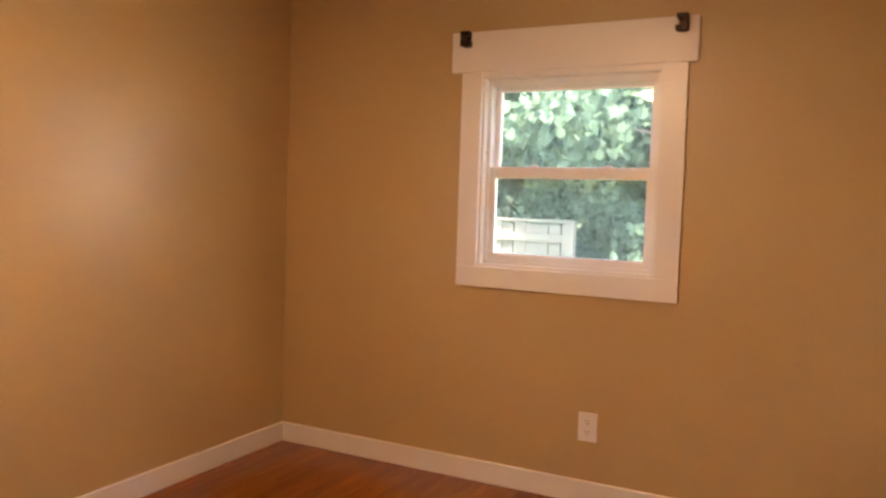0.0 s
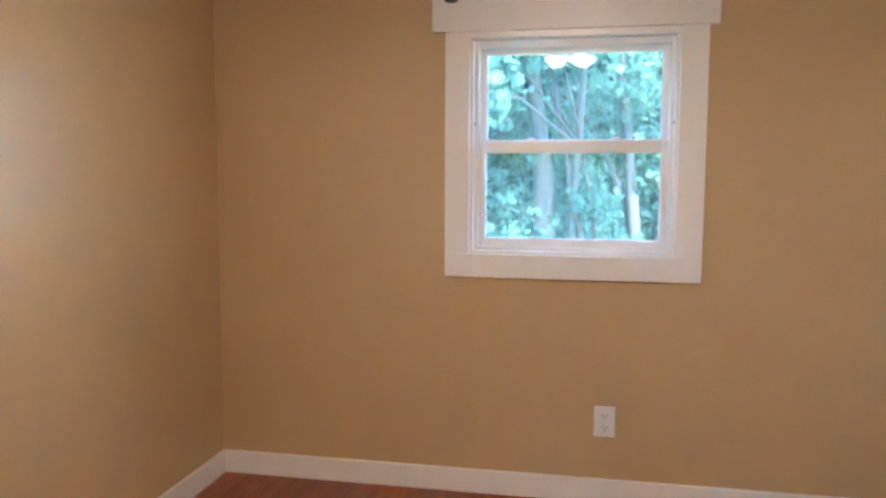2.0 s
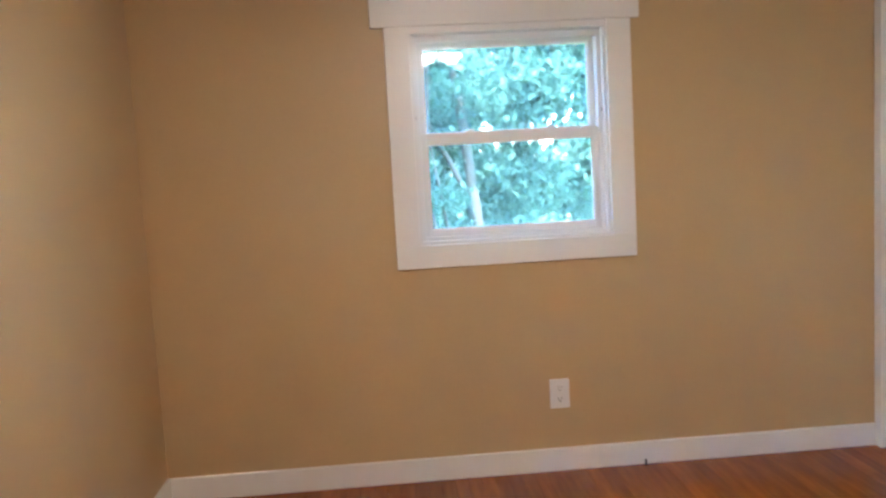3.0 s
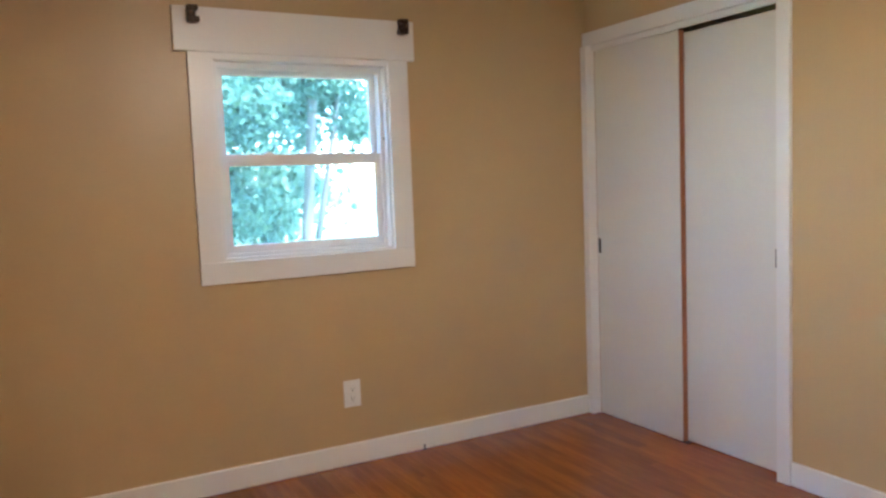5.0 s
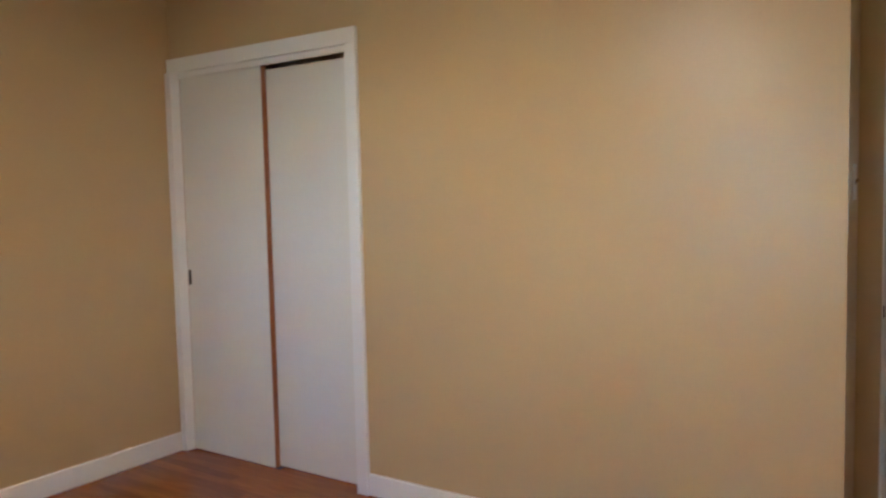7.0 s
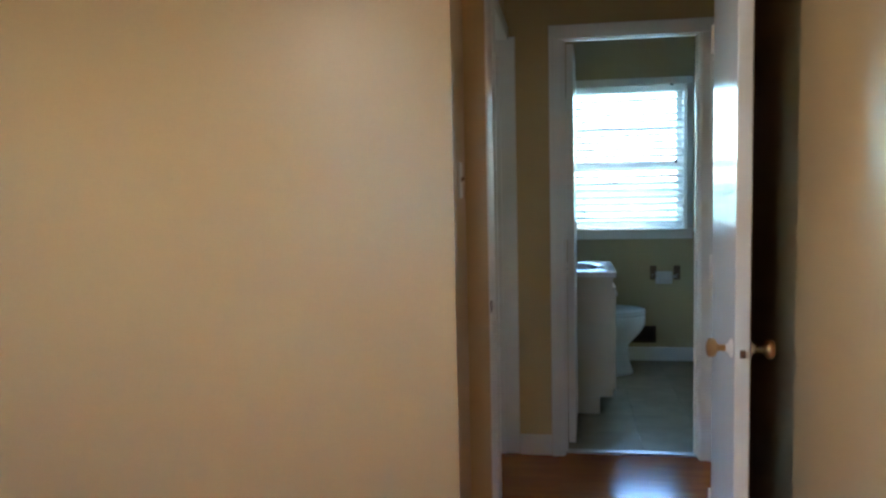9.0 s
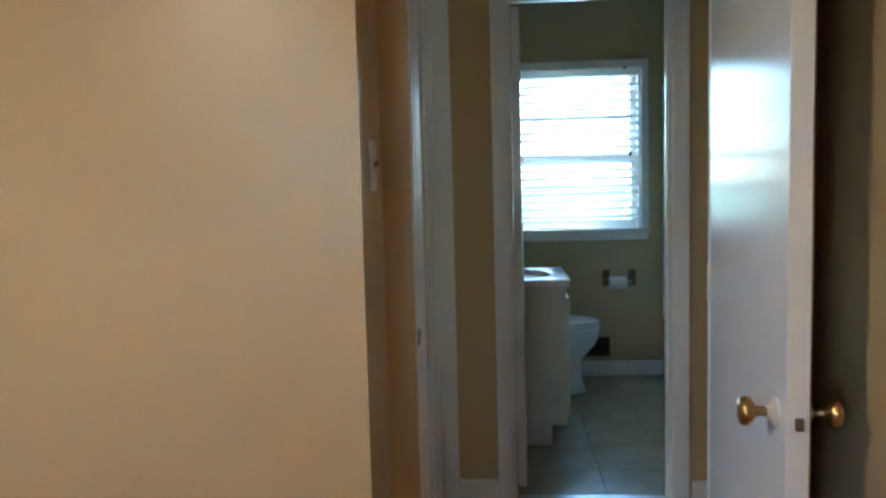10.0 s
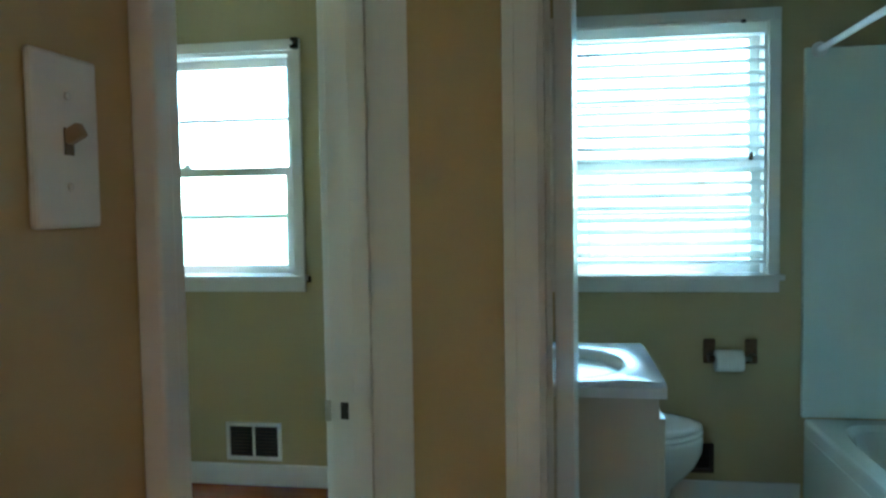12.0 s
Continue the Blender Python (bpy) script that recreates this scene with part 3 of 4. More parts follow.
structure("door_casing_2", boxes((0.664, 0.687, -3.274, -3.2545, 0, 2.09), (0.6875, 1.436, -3.274, -3.2545, 2.046, 2.09), bevel=0.003), TRIM, "narrow white casing of the second bedroom doorway", "trim")
strike = thing("strike_plate", "small steel strike plate on a white jamb", "strike plate")
part("plate", boxes((1.4385, 1.4398, -3.194, -3.158, 0.912, 0.968), bevel=0.0005), TRIM, strike)
part("strike_hole", boxes((1.4378, 1.4386, -3.188, -3.174, 0.925, 0.955)), SLOT, strike)
part("lip", boxes((1.434, 1.4395, -3.1565, -3.146, 0.922, 0.958), bevel=0.001), STEEL, strike)

structure("door_frame_3", boxes(
    (HALL - 0.002, HALL + 0.125, -3.531, -3.515, 0, 2.03), (HALL - 0.002, HALL + 0.125, -4.175, -4.159, 0, 2.03), (HALL - 0.002, HALL + 0.125, -4.175, -3.515, 2.0305, 2.046),
    (HALL + 0.045, HALL + 0.08, -3.542, -3.5315, 0, 2.02), (HALL + 0.045, HALL + 0.08, -4.1585, -4.148, 0, 2.02), (HALL + 0.045, HALL + 0.08, -4.1585, -3.5315, 2.02, 2.03), bevel=0.0015), TRIM, "white painted bathroom door jamb with stop", "door frame")


structure("door_casing_3", boxes(
    (HALL - 0.020, HALL - 0.0025, -3.522, -3.464, 0, 2.018), (HALL - 0.020, HALL - 0.0025, -4.222, -4.164, 0, 2.018), (HALL - 0.020, HALL - 0.0025, -4.222, -3.464, 2.0185, 2.083),
    (HALL - 0.024, HALL - 0.0205, -3.484, -3.464, 0, 2.018), (HALL - 0.024, HALL - 0.0205, -4.222, -4.202, 0, 2.018), bevel=0.0015), TRIM, "white moulded bathroom door casing", "trim")
structure("threshold", boxes((HALL + 0.03, HALL + 0.075, -4.158, -3.532, -0.01, 0.008), bevel=0.003), STEEL, "worn metal threshold strip in the bathroom doorway", "threshold")

bdoor = thing("bathroom_door", "white painted bathroom door opened flat inward", "door", pose(HALL + 0.13, -3.546, 0, 0, 0, -2.0))
part("leaf", boxes((0, 0.59, -0.034, 0, 0.02, 2.02), bevel=0.002), TRIM, bdoor)
for z in (0.25, 1.80):
    bm = bmesh.new()
    lathe(bm, [(0.006, -0.045), (0.006, 0.045)], pose(-0.008, 0.006, z), 12)
    part("hinge", bm, STEEL, bdoor)


# ------------------------------------------------------------------ plates on the walls
def outlet(at):
    o = thing("wall_outlet", "white duplex wall outlet with cover plate", "outlet", at)
    part("cover_plate", boxes((-0.0425, 0.0425, -0.006, 0, -0.064, 0.064), bevel=0.003), PLASTIC, o)
    for z in (-0.024, 0.024):
        f = part("receptacle", boxes((-0.017, 0.017, -0.008, -0.006, z - 0.015, z + 0.015), bevel=0.0035), PLASTIC, o)
        part("slots", boxes((-0.0085, -0.006, -0.0086, -0.0079, z - 0.001, z + 0.008), (0.006, 0.0085, -0.0086, -0.0079, z - 0.001, z + 0.008), (-0.0025, 0.0025, -0.0086, -0.0079, z - 0.011, z - 0.006)), SLOT, f)
    bm = bmesh.new()
    lathe(bm, [(0.003, 0.0), (0.0028, 0.0012), (0.001, 0.0016)], pose(0, -0.006, 0, 90, 0, 0), 12)
    part("screw", bm, PLASTIC, o)
    return o


outlet(pose(-1.442, 0, 0.340))


def switch(at, label):
    o = thing("light_switch", label, "light switch", at, group="light switches")
    part("cover_plate", boxes((-0.035, 0.035, -0.006, 0, -0.0575, 0.0575), bevel=0.003), PLASTIC, o)
    part("toggle_slot", boxes((-0.005, 0.005, -0.0068, -0.0059, -0.009, 0.009)), AGED_METAL, o)
    bm = boxes((-0.0042, 0.0042, -0.013, 0.0, -0.005, 0.005), bevel=0.0015)
    bmesh.ops.transform(bm, matrix=pose(0, -0.005, 0.002, -28, 0, 0), verts=bm.verts)
    part("toggle", bm, TOGGLE, o, "brown toggle lever")
    for z in (-0.030, 0.030):
        bm = bmesh.new()
        lathe(bm, [(0.003, 0.0), (0.0028, 0.0012), (0.001, 0.0016)], pose(0, -0.006, z, 90, 0, 0), 12)
        part("screw", bm, PLASTIC, o)
    return o


switch(pose(0.145, -3.20, 1.360), "white toggle switch plate on bedroom wall")
switch(pose(0.586, -3.254, 1.338) @ Matrix.Scale(0.92, 4), "white toggle switch plate on hall wall")

# a small dark door stop pin at the baseboard
stop = thing("door_stop", "tiny dark stub standing at the baseboard", "door stop", pose(-1.08, -0.022, 0))
bm = bmesh.new()
lathe(bm, [(0.006, 0), (0.006, 0.006), (0.004, 0.008), (0.004, 0.018), (0.006, 0.020), (0.005, 0.026)], None, 12)
part("pin", bm, SLOT, stop)


# ------------------------------------------------------------------ ceiling lamp
def ceiling_lamp(at):
    """Two bulbs under a shallow opal bowl that opens downward."""
    c = thing("ceiling_lamp", "lit ceiling lamp with frosted bulbs under a shade", "ceiling lamp", at)
    bm = bmesh.new()
    lathe(bm, [(0.065, 0), (0.065, -0.012), (0.05, -0.03), (0.014, -0.036), (0.012, -0.19), (0.03, -0.20), (0.03, -0.236)], None, 36)
    part("canopy", bm, PLASTIC, c)
    bm = bmesh.new()
    outer = [(0.032, -0.232), (0.10, -0.238), (0.16, -0.262), (0.19, -0.300), (0.198, -0.346)]
    rings = [[bm.verts.new((r * math.cos(2 * math.pi * i / 40), r * math.sin(2 * math.pi * i / 40), z)) for i in range(40)]
             for r, z in outer + [(r - 0.005, z - 0.005 * (k < 4)) for k, (r, z) in reversed(list(enumerate(outer)))]]
    for a, b in zip(rings, rings[1:]):
        for i in range(40):
            bm.faces.new((a[i], a[(i + 1) % 40], b[(i + 1) % 40], b[i])).smooth = True
    part("shade", bm, SHADE_GLASS, c, "shallow opal glass shade")
    for x, y in ((-0.092, 0.02), (0.092, -0.02)):
        bm = bmesh.new()
        lathe(bm, [(0.018, -0.236), (0.022, -0.262), (0.024, -0.275)], pose(x, y, 0), 20)
        s = part("socket", bm, BRASS, c)
        bm = bmesh.new()
        r = 0.062
        lathe(bm, [(r * math.sin(t), -0.332 + r * math.cos(t)) for t in [0.35 + i * (math.pi - 0.4) / 12 for i in range(13)]], pose(x, y, 0), 24)
        part("bulb", bm, LAMP_GLASS, s, "glowing frosted bulb")
    return c


ceiling_lamp(pose(-1.70, -2.36, H))


# ------------------------------------------------------------------ bathroom
def vanity(at):
    """Local x along the wall, -y to the front."""
    v = thing("bathroom_vanity", "cream painted vanity cabinet with worn toe kick", "vanity", at)
    w, d = 0.62, 0.50
    part("side_panel", boxes((0, 0.016, -d, 0, 0.10, 0.7995), (0, 0.016, -d + 0.075, 0, 0, 0.10), bevel=0.0015), CABINET, v)
    part("side_panel", boxes((w - 0.016, w, -d, 0, 0.10, 0.7995), (w - 0.016, w, -d + 0.075, 0, 0, 0.10), bevel=0.0015), CABINET, v)
    part("toe_kick", boxes((0.016, w - 0.016, -d + 0.075, -d + 0.09, 0, 0.10)), CABINET, v)
    part("face_frame", boxes((0.016, w - 0.016, -d, -d + 0.018, 0.10, 0.7995)), CABINET, v)
    for x0 in (0.02, w / 2 + 0.004):
        dd = part("cabinet_door", boxes((x0, x0 + w / 2 - 0.024, -d - 0.018, -d - 0.0005, 0.14, 0.74), bevel=0.003), CABINET, v)
        bm = bmesh.new()
        kx = x0 + (w / 2 - 0.06 if x0 < 0.1 else 0.035)
        lathe(bm, [(0.006, 0), (0.006, 0.012), (0.014, 0.016), (0.013, 0.024), (0.004, 0.027)], pose(kx, -d - 0.018, 0.66, 90, 0, 0), 16)
        part("knob", bm, STEEL, dd)
    return v


vanity(pose(2.142, -3.302, 0))


def vanity_top(at):
    """One moulded slab with an oval basin."""
    t = thing("vanity_top", "glossy white moulded vanity top with oval basin", "sink top", at)
    x0, x1, y0, y1, z = -0.014, 0.634, -0.525, 0.0, 0.826
    cx, cy, ra, rb = 0.31, -0.27, 0.215, 0.165
    bm = bmesh.new()
    n = 48
    outer, rings = [], []
    for i in range(n):
        a = 2 * math.pi * i / n
        c, s = math.cos(a), math.sin(a)
        k = min((x1 - cx if c > 0 else cx - x0) / max(abs(c), 1e-6), (y1 - cy if s > 0 else cy - y0) / max(abs(s), 1e-6))
        outer.append((cx + k * c, cy + k * s))
    for f, dz in ((1.0, 0.0), (0.97, -0.006), (0.90, -0.035), (0.75, -0.085), (0.45, -0.115), (0.10, -0.122)):
        rings.append([bm.verts.new((cx + ra * f * math.cos(2 * math.pi * i / n), cy + rb * f * math.sin(2 * math.pi * i / n), z + dz)) for i in range(n)])
    o1 = [bm.verts.new((x, y, z)) for x, y in outer]
    o2 = [bm.verts.new((x, y, z - 0.026)) for x, y in outer]
    raised = [bm.verts.new((cx + ra * 1.10 * math.cos(2 * math.pi * i / n), cy + rb * 1.12 * math.sin(2 * math.pi * i / n), z + 0.004)) for i in range(n)]
    seq = [o2, o1, raised, *rings]
    for a, b in zip(seq, seq[1:]):
        for i in range(n):
            bm.faces.new((a[i], a[(i + 1) % n], b[(i + 1) % n], b[i])).smooth = b is not o1
    bm.faces.new(rings[-1])
    bm.faces.new(o2[::-1])
    part("basin_slab", bm, MARBLE, t)
    part("backsplash", boxes((x0, x1, -0.02, -0.0005, z + 0.0005, z + 0.09), bevel=0.004), MARBLE, t)
    return t


vanity_top(pose(2.142, -3.302, 0))


def toilet(at):
    """Faces local -y; the back stands at y = 0."""
    t = thing("toilet", "white ceramic toilet with closed seat", "toilet", at)

    def rings(bm, rows, n=36):
        rs = []
        for z, yc, ry_f, ry_b, rx in rows:
            ring = []
            for i in range(n):
                a = 2 * math.pi * i / n
                s = math.sin(a)
                ring.append(bm.verts.new((rx * math.cos(a), yc + (ry_b if s > 0 else ry_f) * s, z)))
            rs.append(ring)
        for a, b in zip(rs, rs[1:]):
            for i in range(n):
                bm.faces.new((a[i], a[(i + 1) % n], b[(i + 1) % n], b[i])).smooth = True
        bm.faces.new(rs[0][::-1])
        bm.faces.new(rs[-1])
        return bm

    part("bowl", rings(bmesh.new(), [(0, -0.46, 0.24, 0.25, 0.118), (0.015, -0.46, 0.24, 0.25, 0.118), (0.03, -0.46, 0.232, 0.25, 0.110), (0.10, -0.45, 0.222, 0.25, 0.100), (0.17, -0.45, 0.212, 0.24, 0.100),
                                     (0.21, -0.46, 0.215, 0.24, 0.112), (0.25, -0.475, 0.240, 0.25, 0.140), (0.30, -0.49, 0.268, 0.28, 0.166), (0.35, -0.50, 0.281, 0.29, 0.180), (0.40, -0.50, 0.285, 0.29, 0.184), (0.418, -0.50, 0.281, 0.29, 0.182)]), CERAMIC, t)
    part("seat", rings(bmesh.new(), [(0.419, -0.50, 0.278, 0.25, 0.180), (0.424, -0.50, 0.286, 0.255, 0.187), (0.436, -0.50, 0.285, 0.255, 0.186), (0.440, -0.50, 0.279, 0.25, 0.181)]), CERAMIC, t)
    part("lid", rings(bmesh.new(), [(0.441, -0.50, 0.277, 0.25, 0.179), (0.446, -0.50, 0.285, 0.255, 0.186), (0.456, -0.50, 0.280, 0.25, 0.181), (0.462, -0.495, 0.25, 0.23, 0.155), (0.466, -0.49, 0.17, 0.17, 0.10)]), CERAMIC, t)
    part("tank", boxes((-0.22, 0.22, -0.21, -0.012, 0.40, 0.74), bevel=0.02), CERAMIC, t)
    part("tank_lid", boxes((-0.23, 0.23, -0.22, -0.008, 0.741, 0.775), bevel=0.01), CERAMIC, t)
    part("tank_foot", boxes((-0.11, 0.11, -0.24, -0.03, 0.28, 0.399), bevel=0.01), CERAMIC, t)
    part("flush_lever", boxes((-0.19, -0.11, -0.232, -0.222, 0.67, 0.685), bevel=0.003), STEEL, t)
    return t


toilet(pose(3.14, -3.302, 0))


def paper_holder(at):
    """On the wall facing local -y."""
    h = thing("toilet_paper_holder", "aged metal toilet paper holder on the wall", "paper holder", at)
    for x in (-0.085, 0.085):
        part("wall_plate", boxes((x - 0.024, x + 0.024, -0.008, 0, -0.03, 0.075), bevel=0.004), AGED_METAL, h)
        part("post", boxes((x - 0.011, x + 0.011, -0.070, -0.008, -0.016, 0.016), bevel=0.005), AGED_METAL, h)
    bm = bmesh.new()
    lathe(bm, [(0.009, -0.082), (0.009, 0.082)], pose(0, -0.055, 0, 0, 90, 0), 16)
    part("roller", bm, STEEL, h)
    return h


paper_holder(pose(EAST_WALL, -4.265, 0.640, 0, 0, -90))
roll = thing("toilet_paper_roll", "small white toilet paper roll on holder", "toilet paper", pose(EAST_WALL - 0.055, -4.250, 0.632, 90, 0, 0))
bm = bmesh.new()
lathe(bm, [(0.020, -0.055), (0.043, -0.055), (0.045, -0.052), (0.045, 0.052), (0.043, 0.055), (0.020, 0.055)], None, 32)
part("roll", bm, PAPER, roll)


def register(at, w, h, frame_mat, louvre_mat, label):
    r = thing("floor_register", label, "air vent", at, group="wall registers")
    f = 0.018
    part("frame", boxes((-w / 2, -w / 2 + f, -0.010, 0, 0, h), (w / 2 - f, w / 2, -0.010, 0, 0, h), (-w / 2 + f, w / 2 - f, -0.010, 0, 0, f), (-w / 2 + f, w / 2 - f, -0.010, 0, h - f, h), bevel=0.002), frame_mat, r)
    part("divider", boxes((-0.006, 0.006, -0.010, 0, f, h - f), bevel=0.001), frame_mat, r)
    part("backing", boxes((-w / 2 + f, w / 2 - f, -0.002, -0.0005, f, h - f)), DUCT, r)
    for sx in (-1, 1):
        x0, x1 = (-w / 2 + f, -0.006) if sx < 0 else (0.006, w / 2 - f)
        me = mesh_of("slat", boxes((x0, x1, -0.0025, 0.0025, -0.0012, 0.0012)), louvre_mat)
        for i in range(9):
            s = new("slat", me)
            s.parent = r
            s.matrix_basis = pose(0, -0.006, f + (i + 0.5) * (h - 2 * f) / 9, 40, 0, 0)
    return r


register(pose(EAST_WALL, -2.130, 0.119, 0, 0, -90), 0.27, 0.178, TRIM, BROWN_VENT, "white framed wall register with dark louvres")
register(pose(EAST_WALL, -4.105, 0.135, 0, 0, -90), 0.19, 0.128, BROWN_VENT, BROWN_VENT, "dark brown metal wall register in the bathroom")


def bathtub(at):
    """Local x along the tub, y towards its far side; the apron faces -y... towards the room at y = 0."""
    t = thing("bathtub", "white bathtub with plain apron and wide rim", "bathtub", at)
    L, W, hh = 1.93, 0.75, 0.39
    bm = bmesh.new()
    n = 40

    def sup(a, rx, ry, p=0.45):
        c, s = math.cos(a), math.sin(a)
        return (math.copysign(abs(c) ** p, c) * rx, math.copysign(abs(s) ** p, s) * ry)

    def ring(rx, ry, z, p):
        return [bm.verts.new((L / 2 + sup(2 * math.pi * i / n, rx, ry, p)[0], -W / 2 + sup(2 * math.pi * i / n, rx, ry, p)[1], z)) for i in range(n)]

    seq = [ring(L / 2, W / 2, 0, 0.02), ring(L / 2, W / 2, hh - 0.015, 0.02), ring(L / 2 - 0.004, W / 2 - 0.004, hh - 0.004, 0.02), ring(L / 2 - 0.015, W / 2 - 0.015, hh, 0.03), ring(L / 2 - 0.08, W / 2 - 0.07, hh, 0.35),
           ring(L / 2 - 0.10, W / 2 - 0.085, hh - 0.02, 0.4), ring(L / 2 - 0.16, W / 2 - 0.13, 0.12, 0.5), ring(L / 2 - 0.25, W / 2 - 0.2, 0.08, 0.6)]
    for a, b in zip(seq, seq[1:]):
        for i in range(n):
            bm.faces.new((a[i], a[(i + 1) % n], b[(i + 1) % n], b[i]))
    bm.faces.new(seq[-1])
    bm.faces.new(seq[0][::-1])
    part("shell", bm, ACRYLIC, t)
    part("apron_panel", boxes((0.06, L - 0.06, 0.0, 0.006, 0.04, hh - 0.06), bevel=0.003), ACRYLIC, t)
    return t


bathtub(pose(HALL + 0.135, -4.553, 0))
surround = thing("tub_surround", "pale acrylic wall panels around the tub", "tub surround")
part("end_panel", boxes((EAST_WALL - 0.028, EAST_WALL - 0.0005, -5.29, -4.548, 0.392, 1.915), bevel=0.004), ACRYLIC, surround)
part("end_panel", boxes((HALL + 0.1205, HALL + 0.135, -5.29, -4.548, 0.392, 1.915), bevel=0.004), ACRYLIC, surround)
part("back_panel", boxes((HALL + 0.1205, EAST_WALL - 0.0005, -5.318, -5.29, 0.392, 1.915), bevel=0.004), ACRYLIC, surround)
part("trim_bead", boxes((EAST_WALL - 0.034, EAST_WALL - 0.028, -4.562, -4.548, 0.392, 1.915), bevel=0.002), ACRYLIC, surround)
rod = thing("shower_rod", "white shower curtain rod across the tub", "shower rod")
part("rod", tube([(HALL + 0.14, -4.60, 1.905), (EAST_WALL - 0.03, -4.60, 1.905)], 0.0125, 16), VINYL, rod)
for x, a in ((HALL + 0.1355, 90), (EAST_WALL - 0.0285, -90)):
    bm = bmesh.new()
    lathe(bm, [(0.032, 0), (0.032, 0.004), (0.018, 0.012)], pose(x, -4.60, 1.905, 0, a, 0), 20)
    part("flange", bm, VINYL, rod)

# loose white cable on the second bedroom floor
cable = thing("loose_cable", "thin white cable lying in loops on floor", "cable")
pts = []
for i in range(90):
    a = i * 0.16
    r = 0.16 + 0.05 * math.sin(i * 0.11) + 0.0012 * i
    pts.append((2.58 + r * math.cos(a) + 0.002 * i, -2.93 + 0.55 * r * math.sin(a), 0.004 + 0.0035 * (1 + math.sin(i * 0.35))))
part("wire", tube(pts, 0.0035, 8), CABLE, cable)


# ------------------------------------------------------------------ outside
def picket_fence(at, boards, height):
    f = thing("board_fence", "weathered pale wooden board fence", "fence", at)
    me = mesh_of("board", boxes((-0.069, 0.069, -0.011, 0.011, 0, height), bevel=0.0), FENCE_WOOD)
    for i in range(boards):
        b = new("board", me)
        b.parent = f
        b.matrix_basis = pose(-0.07 - i * 0.145, random.uniform(-0.004, 0.004), random.uniform(-0.012, 0.012), 0, random.uniform(-0.4, 0.4), 0)
    L = boards * 0.145
    for z in (0.3, height - 0.16):
        part("rail", boxes((-L, 0, -0.055, -0.0125, z - 0.045, z + 0.045), bevel=0.003), FENCE_WOOD, f)
    part("cap_rail", boxes((-L, 0.03, -0.05, 0.03, height + 0.013, height + 0.045), bevel=0.004), FENCE_WOOD, f)
    for i in range(0, boards, 16):
        part("post", boxes((-0.03 - i * 0.145, 0.06 - i * 0.145, -0.145, -0.056, 0, height + 0.01), bevel=0.004), FENCE_WOOD, f)
    return f


picket_fence(pose(-3.0, 4.7, -0.6, 0, 0, -8), 34, 1.72)


def leaf_mesh(name, mat, centres, count, size, rng, spread):
    """Many separate lobed leaves scattered about clump centres, denser towards each clump's middle."""
    lobes = np.array([(0, -0.5), (0.28, -0.38), (0.52, -0.12), (0.30, 0.02), (0.42, 0.34), (0.16, 0.26), (0, 0.62), (-0.16, 0.26), (-0.42, 0.34), (-0.30, 0.02), (-0.52, -0.12), (-0.28, -0.38)])
    k = len(lobes)
    c = np.asarray(centres)
    idx = rng.integers(0, len(c), count)
    pos = c[idx, :3] + rng.normal(0, 1, (count, 3)) * c[idx, 3:4] * np.array([1, 1, 0.62]) * spread
    yaw, tilt, rollv = rng.uniform(0, 2 * np.pi, count), rng.normal(0.9, 0.45, count), rng.normal(0, 0.5, count)
    s = size * rng.uniform(0.6, 1.25, count)
    cy, sy, ct, st, cr, sr = np.cos(yaw), np.sin(yaw), np.cos(tilt), np.sin(tilt), np.cos(rollv), np.sin(rollv)
    u = np.stack([cy * cr - sy * st * sr, sy * cr + cy * st * sr, -ct * sr], 1)
    v = np.stack([-sy * ct, cy * ct, st], 1)
    w = np.cross(u, v)
    fold = np.abs(lobes[:, 0]) * 0.35
    verts = pos[:, None] + s[:, None, None] * (lobes[None, :, 0:1] * u[:, None] + lobes[None, :, 1:2] * v[:, None] + fold[None, :, None] * w[:, None])
    verts = verts.reshape(-1, 3)
    faces = np.arange(count * k).reshape(count, k)
    half_a = faces[:, [0, 1, 2, 3, 4, 5, 6]]
    half_b = faces[:, [6, 7, 8, 9, 10, 11, 0]]
    me = bpy.data.meshes.new(name)
    me.from_pydata(verts.tolist(), [], half_a.tolist() + half_b.tolist())
    me.materials.append(mat)
    return me


def tree(label, base, stems, clumps, leaves, size, bark, leaf, seed, spread=0.5):
    rng = np.random.default_rng(seed)
    t = thing("tree", label, "tree", Matrix.Translation(base), group="trees behind the house")
    bm = bmesh.new()
    for pts, r0, r1 in stems:
        n = len(pts)
        tube(pts, [r0 + (r1 - r0) * i / (n - 1) for i in range(n)], 10, bm)
    part("trunk", bm, bark, t)
    cl = np.array(clumps)
    bm = bmesh.new()
    for x, y, z, r in clumps[::2]:
        px, py, pz = stems[int(rng.integers(0, len(stems)))][0][-1]
        mid = ((x + px) / 2 + rng.normal(0, 0.15), (y + py) / 2 + rng.normal(0, 0.15), max((z + pz) / 2, 0.5) + 0.2)
        tube([(px, py, pz), mid, (x, y, z)], [0.022, 0.014, 0.005], 6, bm)
    part("branches", bm, bark, t)
    cr = new("crown", leaf_mesh("crown", leaf, cl, leaves, size, rng, spread))
    cr.parent = t
    cr["kind"] = "stuff"
    return t


def clumps_in(rng, n, lo, hi, r):
    return [(rng.uniform(lo[0], hi[0]), rng.uniform(lo[1], hi[1]), rng.uniform(lo[2], hi[2]), rng.uniform(*r)) for _ in range(n)]


R = random.Random(7)
